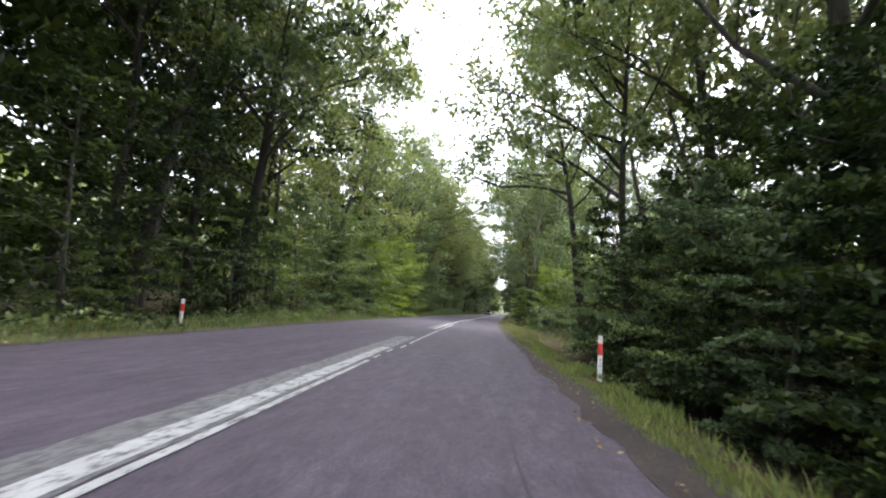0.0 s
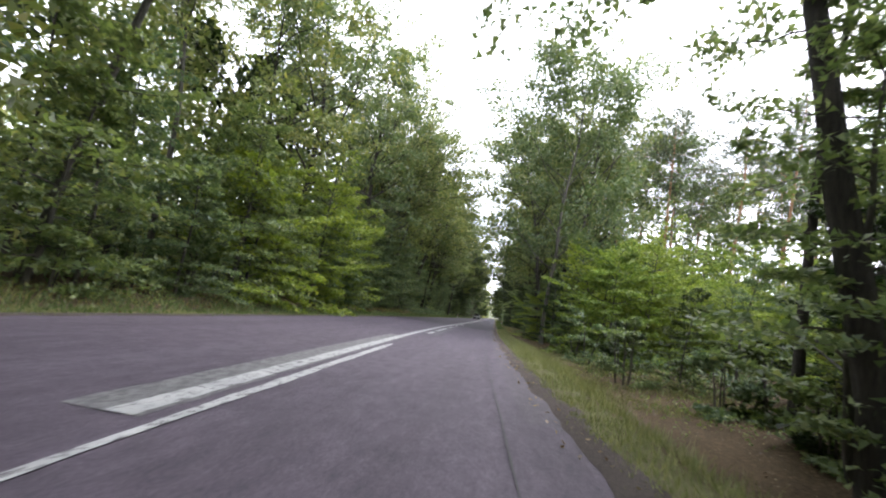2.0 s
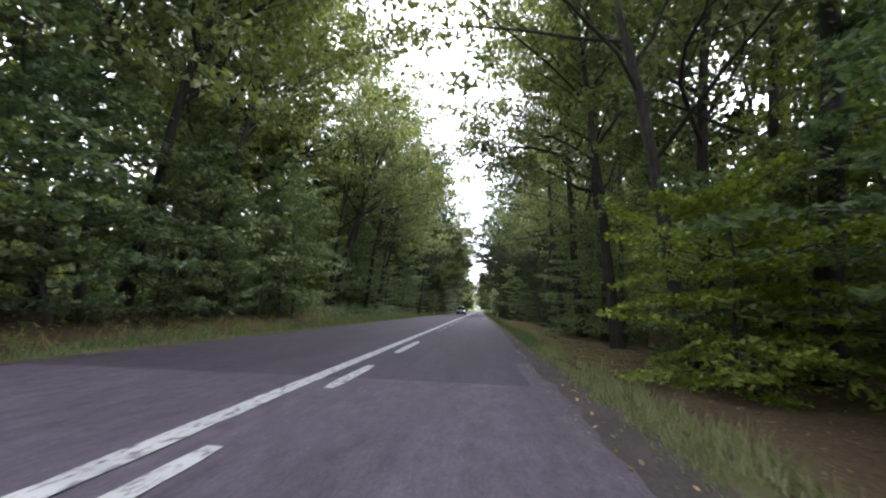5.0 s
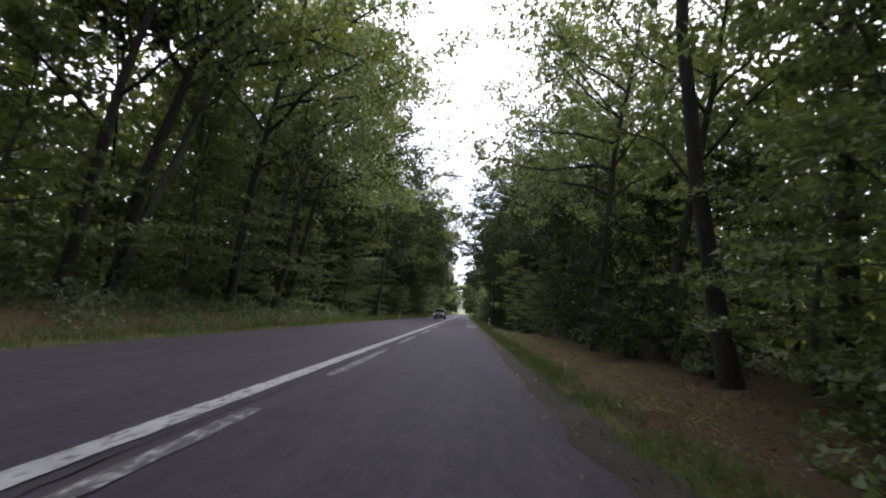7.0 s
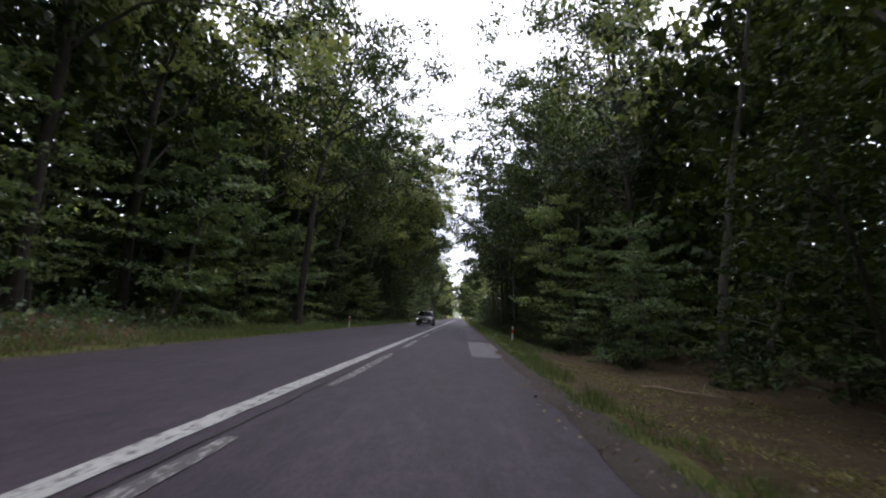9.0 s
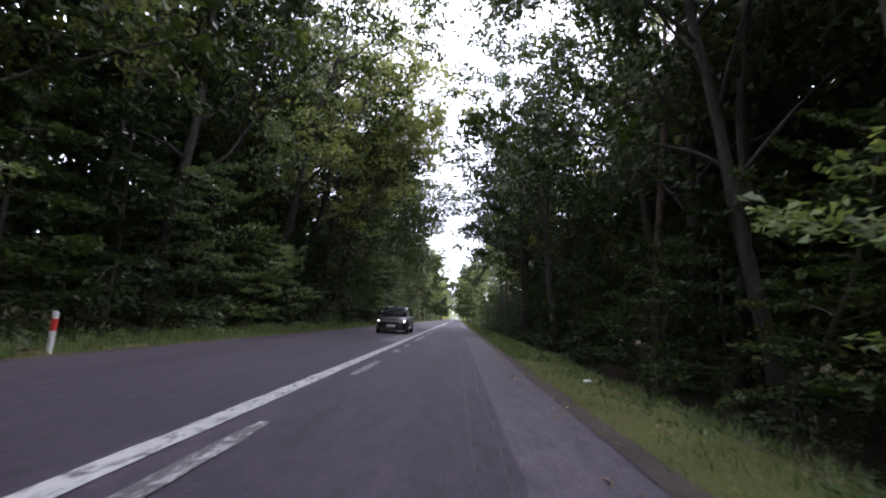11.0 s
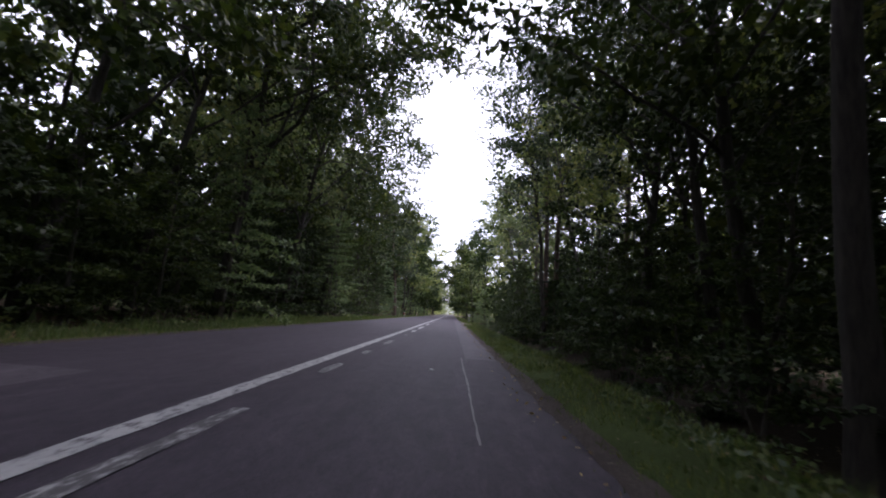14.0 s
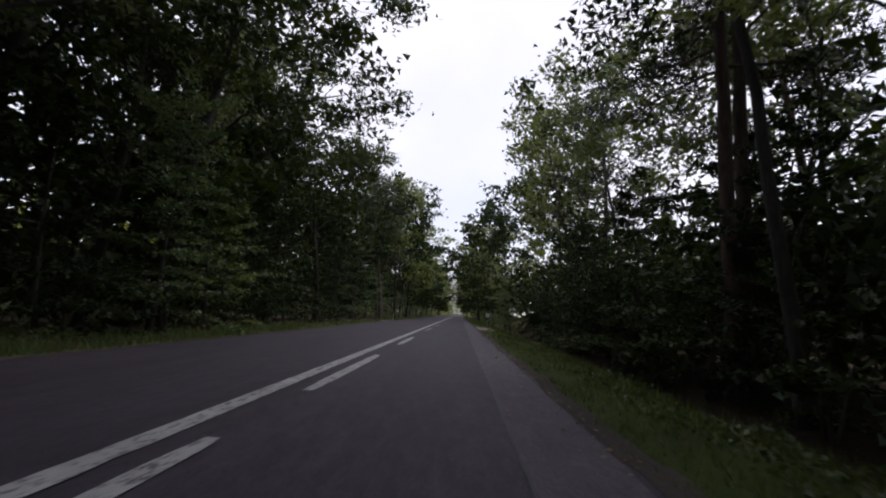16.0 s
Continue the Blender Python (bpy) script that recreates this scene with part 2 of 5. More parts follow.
verts, faces = [], []
lanes = [0, 0.15, 0.3, 0.45, 0.6, 0.75, 0.9, 1]
for y in road_ys:
    a, b = road_edge(-1, y), road_edge(1, y)
    row = [(a, -0.12)] + [(a + (b - a) * k, road_z(a + (b - a) * k)) for k in lanes] + [(b, -0.12)]
    verts += [(r + bend_x(y), y, z) for r, z in row]
n = len(lanes) + 2
# row where the road changes to the shade-darkened asphalt
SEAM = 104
for lo, hi, mat, label in ((0, SEAM, ASPHALT, "worn grey two-lane asphalt road between forest edges"), (SEAM, len(road_ys) - 1, ASPHALT_SHADED, "darker length of the two-lane asphalt road, forest shade in its colour")):
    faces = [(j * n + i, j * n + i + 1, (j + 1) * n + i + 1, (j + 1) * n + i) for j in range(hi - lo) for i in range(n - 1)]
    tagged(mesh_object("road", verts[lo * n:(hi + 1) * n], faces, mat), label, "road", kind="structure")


def ribbon(name, r0, r1, y0, y1, lift, mat, ragged=0.0, seed=0.0, taper=0.0, step=0.35):
    """A thin strip on the road, from y0 to y1."""
    count = max(2, int((y1 - y0) / step) + 1)
    verts, faces = [], []
    for i in range(count):
        y = y0 + (y1 - y0) * i / (count - 1)
        e = ragged * wob(y * 2.1, 1.3 + seed), ragged * wob(y * 2.1, 8.3 + seed)
        sh = 1 - taper * max(0, 1 - 6 * min(i, count - 1 - i) / count)
        mid, half = (r0 + r1) / 2, (r1 - r0) / 2 * sh
        for r in (mid - half + e[0], mid + half + e[1]):
            verts.append((r + bend_x(y), y, road_z(r) + lift))
        if i:
            k = 2 * i
            faces.append((k - 2, k - 1, k + 1, k))
    return mesh_object(name, verts, faces, mat)


def marking(name, r, width, spans, mat, label, ragged=0.015, lift=0.010):
    for i, (a, b) in enumerate(spans):
        tagged(ribbon(name, r - width / 2, r + width / 2, a, b, lift, mat, ragged, i * 3.7, 0.35 if b - a < 10 else 0.0), label, "road marking", kind="structure")


SECOND = MIDDLE + 0.47
marking("centre_line", MIDDLE, 0.24, [(-40, 11.5), (23.8, 600)], PAINT, "worn white solid centre line", 0.028)
marking("centre_line", MIDDLE, 0.24, [(11.5, 16.3)], PAINT_WORN, "almost worn-away stretch of white centre line")
marking("second_line", MIDDLE + 0.25, 0.085, [(-40, 8.6), (9.1, 9.7), (10.4, 11.1)], PAINT, "thin white second centre line")
marking("second_line", MIDDLE + 0.37, 0.085, [(11.6, 12.6), (13.2, 23.8)], PAINT, "thin white second centre line")
marking("second_line", MIDDLE + 0.37, 0.15, [(23.8, 33.0)], PAINT, "white second centre line", 0.03)
marking("dash_line", SECOND, 0.2, [(40.9, 43.3), (44.7, 50.3), (52.6, 55.4), (58, 60.5), (63, 67)], PAINT, "white dash beside the centre line")
marking("dash_line", SECOND, 0.18, [(74.6, 75.6), (77.4, 79.9), (82.4, 87.6), (90, 95), (97.9, 103.1), (106, 112), (114.6, 119.5), (122.5, 127), (130.7, 133.3),
        (136.2, 137.3), (138.9, 139.9), (142.8, 148.8), (151, 156.2), (158.2, 161.6), (164.4, 165.7), (167.9, 168.8), (171.3, 173.3), (177.7, 178.2), (207, 213), (217, 223)],
        PAINT_WORN, "ragged worn white dash beside the centre line", 0.04)
marking("dash_line", SECOND, 0.2, [(181.2, 183.7), (186, 191.2), (195, 199.7)], PAINT, "white dash beside the centre line")
marking("paint_ghost", MIDDLE - 0.16, 0.66, [(-40, 16), (23.8, 37)], PAINT_GHOST, "pale worn band under the centre line", 0.06, 0.006)

# ---------------------------------------------------------------- patches and cracks in the asphalt
PATCHES = [("patch", -2.2, -1.56, 40.7, 52.0, ASPHALT_PALE), ("patch", 0.25, 1.38, 112.8, 121.0, ASPHALT_NEW), ("patch", 0.34, 1.3, 123.5, 151.3, ASPHALT_EDGE),
           ("patch", -3.45, -2.62, 141.6, 157.5, ASPHALT_PALE), ("patch", 0.5, 1.3, 168.8, 250.0, ASPHALT_EDGE), ("patch", 0.8, 1.36, 26.0, 62.0, ASPHALT_EDGE),
           ("patch", -6.6, -4.6, 152.0, 163.0, ASPHALT_EDGE)]
for i, (name, r0, r1, a, b, mat) in enumerate(PATCHES):
    tagged(ribbon(name, r0, r1, a, b, 0.004, mat, 0.025, i * 2.9, 0.0), "paler repaired patch of asphalt", "asphalt patch", kind="structure")


def crack(r, a, b, seed, width=0.018, drift=0.05, mat=TAR, name="crack", label="thin dark crack in the asphalt"):
    count = int((b - a) / 0.12)
    verts, faces = [], []
    for i in range(count + 1):
        y = a + (b - a) * i / count
        x = r + drift * wob(y * 0.35, seed) + drift * (0.35 * wob(y * 2.7, seed + 3) + 0.28 * wob(y * 7.3, seed + 5))
        w = width * (0.5 + abs(wob(y * 1.9, seed + 7)) * 1.4)
        for q in (x - w / 2, x + w / 2):
            verts.append((q + bend_x(y), y, road_z(q) + 0.013))
        if i:
            faces.append((2 * i - 2, 2 * i - 1, 2 * i + 1, 2 * i))
    return tagged(mesh_object(name, verts, faces, mat), label, "crack", kind="structure")


crack(0.2, 1.5, 14, 1.0)
crack(0.52, 22, 48, 2.0, 0.024)
crack(0.22, 121, 150, 3.0)
crack(-0.02, 126, 140, 4.0)
crack(-5.9, 66, 86, 5.0, 0.03, 0.3)
crack(-5.4, 128, 146, 6.0, 0.03, 0.35)
crack(-2.2, 68, 84, 7.0, 0.03, 0.05)
crack(-2.15, 96, 108, 8.0, 0.03, 0.06)
crack(0.5, 168, 205, 9.0, 0.03, 0.08)
SEAL = plain("pale_seal", (0.2, 0.185, 0.195), 0.7)
crack(0.38, 161, 168.8, 10.0, 0.035, 0.02, SEAL, "seam", "pale seam along an asphalt repair")
crack(0.1, 141, 152, 12.0, 0.02, 0.04, SEAL, "seam", "pale seam along an asphalt repair")

# ---------------------------------------------------------------- verges
def verge(name, mat, widths, y0, y1, side):
    ys = [y0 + 0.5 * i for i in range(int((y1 - y0) / 0.5) + 1)]
    verts, faces = [], []
    for y in ys:
        inner = road_edge(side, y) - side * 0.06 + 0.05 * wob(y * 1.7, 5.5)
        w = widths(y) * (1 + 0.25 * wob(y * 0.4, 2.2 + side)) + 0.12 * wob(y * 1.9, 9.2)
        for k in range(6):
            r = inner + side * w * k / 5
            z = ground_z(r, y) + 0.05 - 0.01 * k
            if k == 0:
                z = road_z(r) + 0.008
            elif k == 5:
                z = ground_z(r, y) - 0.03
            verts.append((r + bend_x(y), y, z + 0.02 * wob(r * 3, y * 3)))
    faces = [(j * 6 + i, j * 6 + i + 1, (j + 1) * 6 + i + 1, (j + 1) * 6 + i)[::side] for j in range(len(ys) - 1) for i in range(5)]
    return mesh_object(name, verts, faces, mat, smooth=True)


def right_width(y):
    return 1.15 - 0.4 * min(1, max(0, (22 - y) / 6)) - 0.4 * min(1, max(0, (y - 43) / 6)) * min(1, max(0, (78 - y) / 6)) + 0.75 * min(1, max(0, (y - 118) / 10)) + 0.1 * min(1, max(0, (y - 134) / 8)) - 0.5 * min(1, max(0, (y - 74) / 8)) * min(1, max(0, (118 - y) / 6))


def left_width(y):
    return 1.6 if y < 35 else 1.3


tagged(verge("verge_east_start", TURF_PALE, right_width, 20, 66, 1), "strip of pale dry grass along the road edge", "grass verge", kind="structure")
tagged(verge("verge_east_bend", TURF, right_width, -40, 20, 1), "strip of green grass along the road edge", "grass verge", kind="structure")
tagged(verge("verge_east_lush", TURF_LUSH_SHADED, right_width, 136, 420, 1), "strip of lush grass along the road edge, tree shade in its colour", "grass verge", kind="structure")
tagged(verge("verge_east", TURF, right_width, 66, 136, 1), "strip of mown grass along the road edge", "grass verge", kind="structure")
tagged(verge("verge_west", TURF, left_width, -40, 420, -1), "strip of rough grass along the road edge", "grass verge", kind="structure")


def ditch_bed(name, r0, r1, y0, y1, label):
    """A sheet of damp humus on the ditch's floor and far bank, tree shade painted into its colour."""
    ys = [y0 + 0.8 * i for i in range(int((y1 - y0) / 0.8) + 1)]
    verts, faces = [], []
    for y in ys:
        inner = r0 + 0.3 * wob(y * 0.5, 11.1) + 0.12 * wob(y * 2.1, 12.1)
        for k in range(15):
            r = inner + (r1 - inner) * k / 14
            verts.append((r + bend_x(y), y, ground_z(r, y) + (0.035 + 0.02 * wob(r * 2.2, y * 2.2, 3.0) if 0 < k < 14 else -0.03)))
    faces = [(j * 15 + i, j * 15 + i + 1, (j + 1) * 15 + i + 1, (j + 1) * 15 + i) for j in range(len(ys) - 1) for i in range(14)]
    return tagged(mesh_object(name, verts, faces, HUMUS_SHADED, smooth=True), label, "ditch", kind="structure")


ditch_bed("ditch_bend", 2.75, 9.5, -10, 24, "damp soil in the ditch, darkened by painted tree shade")
ditch_bed("ditch_shade", 4.0, 10.5, 126, 212, "damp soil in the ditch, darkened by painted tree shade")


def shoulder(name, side, wide, y0, y1, label):
    """A ragged strip of dust and grit over the asphalt's edge."""
    verts, faces = [], []
    count = int((y1 - y0) / 0.22)
    for i in range(count + 1):
        y = y0 + (y1 - y0) * i / count
        e = road_edge(side, y)
        a = wide * (0.45 if side > 0 and y > 116 else 1.0) * (0.75 + 0.3 * wob(y * 0.3, 4.4 + side) + 0.22 * wob(y * 1.3, 2.4 + side) + 0.1 * wob(y * 5.1, 6.4 + side))
        for k, (d, z) in enumerate(((-max(0.03, a), 0.006), (-0.06, 0.016), (0.06, 0.012), (0.3, -0.03))):
            r = e + side * d
            verts.append((r + bend_x(y), y, (road_z(r) if k < 2 else 0.0) + z))
        if i:
            o = 4 * i
            faces += [(o - 4 + k, o - 3 + k, o + 1 + k, o + k)[::side] for k in range(3)]
    return tagged(mesh_object(name, verts, faces, SHOULDER), label, "road shoulder", kind="structure")


shoulder("shoulder_east", 1, 0.36, -20, 330, "ragged strip of brown dust and grit on the asphalt edge")
shoulder("shoulder_west", -1, 0.22, -20, 330, "ragged strip of brown dust and grit on the asphalt edge")


def leaf_object(name, centres, along, across, mat, parent=None, corners=4):
    """One mesh of small leaves with four or three corners: centre, half length and half width vectors."""
    count = len(centres)
    co = np.empty((count, corners, 3), np.float32)
    if corners == 4:
        co[:, 0], co[:, 1] = centres - along, centres + across - along * 0.1
        co[:, 2], co[:, 3] = centres + along, centres - across - along * 0.1
    else:
        co[:, 0], co[:, 1], co[:, 2] = centres - along * 0.8 + across, centres + along * 1.1, centres - along * 0.8 - across
    me = bpy.data.meshes.new(name)
    me.vertices.add(count * corners)
    me.vertices.foreach_set("co", co.ravel())
    me.loops.add(count * corners)
    me.loops.foreach_set("vertex_index", np.arange(count * corners, dtype=np.int32))
    me.polygons.add(count)
    me.polygons.foreach_set("loop_start", np.arange(0, count * corners, corners, dtype=np.int32))
    me.materials.append(mat)
    me.update(calc_edges=True)
    me.validate()
    ob = new(name, me)
    if parent:
        ob.parent = parent
    return ob


def unit(v):
    return v / (np.linalg.norm(v, axis=1, keepdims=True) + 1e-9)


def leaf_vectors(rng, count, length, width, flat):
    """Half vectors of leaves; flat 1 lies level, 0 points anywhere."""
    nrm = rng.normal(size=(count, 3)) * (1 - flat) + np.array((0, 0, 1.0)) * flat
    nrm = unit(nrm)
    a = unit(np.cross(nrm, rng.normal(size=(count, 3))))
    b = np.cross(nrm, a)
    s = rng.uniform(0.65, 1.25, (count, 1))
    return a * length * s / 2, b * width * s / 2


# ---------------------------------------------------------------- trees
def tube(verts, faces, pts, radii, sides):
    start = len(verts)
    for i, p in enumerate(pts):
        d = (pts[min(i + 1, len(pts) - 1)] - pts[max(i - 1, 0)])
        d = d / (np.linalg.norm(d) + 1e-9)
        ref = np.array((1.0, 0, 0)) if abs(d[0]) < 0.8 else np.array((0, 1.0, 0))
        u = np.cross(d, ref)
        u /= np.linalg.norm(u)
        w = np.cross(d, u)
        for k in range(sides):
            a = 2 * math.pi * k / sides
            verts.append(tuple(p + radii[i] * (math.cos(a) * u + math.sin(a) * w)))
        if i:
            o = start + (i - 1) * sides
            for k in range(sides):
                faces.append((o + k, o + (k + 1) % sides, o + sides + (k + 1) % sides, o + sides + k))
    verts.append(tuple(pts[-1]))
    o = start + (len(pts) - 1) * sides
    faces.extend((o + k, o + (k + 1) % sides, len(verts) - 1) for k in range(sides))


def bent(rng, start, way, length, count, wander, lift):
    pts = [np.array(start, float)]
    d = np.array(way, float)
    for _ in range(count):
        d = d + rng.normal(size=3) * wander + np.array((0, 0, lift))
        d /= np.linalg.norm(d)
        pts.append(pts[-1] + d * length / count)
    return pts


def tree_thing(name, mat_wood, wood, crown_data, mat_leaf, label, category, group):
    """wood: (trunk), [limbs], (twigs), each verts and faces."""
    root = new(name)
    trunk, limbs, twigs = wood
    mesh_object("trunk", *trunk, mat_wood, root, smooth=True)
    for limb in limbs:
        mesh_object("limb", *limb, mat_wood, root, smooth=True)
    if twigs[0]:
        tagged(mesh_object("branchwork", *twigs, mat_wood, root), kind="stuff")
    tagged(leaf_object("crown", *crown_data[:3], mat_leaf, root, crown_data[3]), kind="stuff")
    return tagged(root, label, category, group)


def tall_tree(seed, height, girth, leaves, leaf=0.3, lean=(0, 0), spread=1.0, low=0.35, limbs=13, twigs=True, extra=(), clump=1.0, fork=None):
    """A tall broadleaf: tapering trunk, rising limbs, twigs with loose leaf clumps. extra: limbs of (height share, bearing, length, rise)."""
    rng = np.random.default_rng(seed)
    trunk_mesh, limb_meshes, twig_mesh = ([], []), [], ([], [])
    trunk = bent(rng, (0, 0, -0.4), (lean[0], lean[1], 1), height * 0.95, 12, 0.045, 0.03)
    rad = [girth * (1.4 if i == 0 else 1 - 0.85 * i / 12) for i in range(13)]
    tube(*trunk_mesh, trunk, rad, 10)
    tips = []
    plan = []
    for k in range(limbs):
        h = low + (0.97 - low) * (k + rng.uniform(0, 0.8)) / limbs
        plan.append((h, k * 2.4 + rng.uniform(-0.5, 0.5), height * spread * (0.36 - 0.22 * abs(h - 0.5)) * rng.uniform(0.75, 1.2), 0.55 + 0.7 * h))
    plan += list(extra)
    for h, ang, length, rise in plan:
        i = min(11, int(h * 12))
        base = trunk[i] + (trunk[i + 1] - trunk[i]) * (h * 12 - i)
        way = np.array((math.cos(ang), math.sin(ang), rise))
        limb = bent(rng, base, way / np.linalg.norm(way), length, 6, 0.16, 0.02)
        r0 = girth * 0.42 * (1 - 0.6 * h) * (1.5 if (h, ang, length, rise) in extra else 1)
        mesh = ([], [])
        tube(*mesh, limb, [r0 * (1 - 0.8 * j / 6) for j in range(7)], 6 if twigs else 4)
        limb_meshes.append(mesh)
        for j in range(2, 7):
            for _ in range(2):
                w2 = rng.normal(size=3) * np.array((1, 1, 0.5)) + (limb[j] - limb[j - 1]) * 1.2 / length * 6
                w2 /= np.linalg.norm(w2)
                twig = bent(rng, limb[j], w2, min(3.2, length * rng.uniform(0.25, 0.45)), 3, 0.2, 0.0)
                if twigs:
                    tube(*twig_mesh, twig, [r0 * 0.22, r0 * 0.16, r0 * 0.1, 0.008], 3)
                tips += [twig[2], twig[3]]
    if not twigs:
        joined = ([], [])
        for vs, fs in limb_meshes:
            o = len(joined[0])
            joined[0].extend(vs)
            joined[1].extend(tuple(i + o for i in f) for f in fs)
        limb_meshes, twig_mesh = [], joined
    tips = np.array(tips)
    weight = rng.uniform(0.3, 1.7, len(tips))
    per = np.maximum(1, (weight / weight.sum() * leaves).astype(int))
    centre = np.repeat(tips, per, axis=0)
    centre = centre + rng.normal(size=centre.shape) * np.array((0.34, 0.34, 0.2)) * clump * height / 18 * rng.uniform(0.6, 1.25, (len(centre), 1))
    along, across = leaf_vectors(rng, len(centre), leaf, leaf * 0.75, 0.3)
    return (trunk_mesh, limb_meshes, twig_mesh), (centre, along, across, 3)


def beech(seed, height, leaves, leaf=0.15, reach=2.4, bare=0.08, stems=1, tiers=6.0, corners=3, rounded=False):
    """An understorey beech: thin stems and level sprays of leaves in tiers."""
    rng = np.random.default_rng(seed)
    trunk_mesh, stem_meshes, twig_mesh = ([], []), [], ([], [])
    cs, al, ac = [], [], []
    for s in range(stems):
        lean = rng.normal(size=2) * 0.12
        trunk = bent(rng, (rng.normal() * 0.25 * (s > 0), rng.normal() * 0.25 * (s > 0), -0.3), (lean[0], lean[1], 1), height, 10, 0.05, 0.03)
        g = 0.010 * height + 0.02
        mesh = trunk_mesh if s == 0 else ([], [])
        tube(*mesh, trunk, [g * (1 - 0.9 * i / 10) for i in range(11)], 7)
        if s:
            stem_meshes.append(mesh)
        count = int(tiers * height / stems)
        per = leaves // (count * stems)
        for k in range(count):
            h = bare + (0.99 - bare) * (k + rng.uniform(0, 0.9)) / count
            i = min(9, int(h * 10))
            base = trunk[i] + (trunk[i + 1] - trunk[i]) * (h * 10 - i)
            ang = k * 2.4 + rng.uniform(-0.6, 0.6)
            length = reach * (0.35 + 0.65 * math.sqrt(max(0, 1 - ((h - 0.4) / 0.62) ** 2)) if rounded else 1.02 - 0.62 * h ** 2.4) * rng.uniform(0.45, 1.3)
            up = rng.uniform(-0.05, 0.3) + 0.5 * h ** 3
            way = np.array((math.cos(ang), math.sin(ang), up))
            limb = bent(rng, base, way / np.linalg.norm(way), length, 5, 0.1, -0.045)
            r0 = 0.010 + 0.007 * length
            tube(*twig_mesh, limb[::1], [r0 * (1 - 0.85 * j / 5) for j in range(6)], 3)
            limb = np.array(limb)
            u = rng.uniform(0.12, 1.04, per) ** 0.8
            seg = np.clip((u * 5).astype(int), 0, 4)
            c = limb[seg] + (limb[seg + 1] - limb[seg]) * (u * 5 - seg)[:, None]
            side = np.cross(way, (0, 0, 1.0))
            side /= np.linalg.norm(side)
            wide = length * 0.46 * np.sqrt(np.clip(1.08 - u, 0, 1)) * rng.uniform(-1, 1, per)
            c = c + side * wide[:, None] + rng.normal(size=(per, 3)) * 0.05
            c[:, 2] -= 0.25 * (wide / length) ** 2 * length
            a, b = leaf_vectors(rng, per, leaf, leaf * 0.62, 0.6)
            cs.append(c), al.append(a), ac.append(b)
    return (trunk_mesh, stem_meshes, twig_mesh), (np.concatenate(cs), np.concatenate(al), np.concatenate(ac), corners)


def pine(seed, height, girth, clumps, low=0.5, lean=(0, 0)):
    """A Scots pine: bare reddish trunk, crooked upper branches, needle tufts."""
    rng = np.random.default_rng(seed)
    trunk_mesh, limb_meshes = ([], []), []
    trunk = bent(rng, (0, 0, -0.4), (lean[0], lean[1], 1), height, 12, 0.03, 0.04)
    tube(*trunk_mesh, trunk, [girth * (1.2 if i == 0 else 1 - 0.8 * i / 12) for i in range(13)], 9)
    tips = []
    for k in range(24):
        h = low + (0.98 - low) * (k + rng.uniform(0, 0.9)) / 24
        i = min(11, int(h * 12))
        base = trunk[i] + (trunk[i + 1] - trunk[i]) * (h * 12 - i)
        ang = k * 2.4 + rng.uniform(-0.5, 0.5)
        way = np.array((math.cos(ang), math.sin(ang), rng.uniform(-0.1, 0.5)))
        length = height * 0.18 * (1.25 - 0.75 * (h - low) / (1 - low)) * rng.uniform(0.6, 1.2)
        limb = bent(rng, base, way / np.linalg.norm(way), length, 5, 0.22, 0.06)
        r0 = girth * 0.3 * (1.2 - h)
        mesh = ([], [])
        tube(*mesh, limb, [r0 * (1 - 0.8 * j / 5) for j in range(6)], 5)
        limb_meshes.append(mesh)
        for j in range(2, 6):
            for _ in range(3):
                tips.append(limb[j] + rng.normal(size=3) * np.array((0.5, 0.5, 0.25)))
    tips = np.array(tips)
    per = clumps // len(tips)
    centre = np.repeat(tips, per, axis=0)
    off = rng.normal(size=centre.shape) * np.array((0.3, 0.3, 0.16))
    centre = centre + off
    a = unit(off + rng.normal(size=off.shape) * 0.15 + np.array((0, 0, 0.12))) * 0.17
    b = unit(np.cross(a, rng.normal(size=a.shape))) * 0.045
    return (trunk_mesh, limb_meshes, ([], [])), (centre, a, b, 3)


OAK_LABEL = "tall broadleaf tree with dark forked trunk and loose green crown"
PROTO = {k: [] for k in ("tall", "alder", "slim", "beech", "hornbeam", "west_beech", "west_hornbeam", "bush", "bright", "far", "far_light", "pole", "shrub")}
for s in range(4):
    wood, crown = tall_tree(10 + s, 20 + s, 0.22 + 0.025 * s, 8600, 0.28, lean=(0.03 * s - 0.04, 0.02), spread=1.12, low=0.3 + 0.03 * (s % 3))
    PROTO["tall"].append(tree_thing("tall_tree", BARK, wood, crown, LEAF_OAK, OAK_LABEL, "tree", "forest trees"))
for s in range(3):
    wood, crown = tall_tree(20 + s, 20 + s, 0.22 + 0.03 * s, 8400, 0.28, lean=(0.03 * s - 0.03, 0.02), spread=1.1, low=0.28 + 0.03 * s)
    PROTO["alder"].append(tree_thing("tall_tree", BARK, wood, crown, LEAF_OAK_SHADED, "tall broadleaf tree with dark trunk and crown in a shade-darkened colour", "tree", "forest trees"))
for s in range(3):
    wood, crown = tall_tree(30 + s, 17 + 1.5 * s, 0.12 + 0.02 * s, 4200, 0.285, spread=0.75, low=0.42)
    PROTO["slim"].append(tree_thing("slim_tree", BARK_PALE, wood, crown, LEAF_OAK, "slim grey-barked broadleaf tree with thin high crown", "tree", "forest trees"))
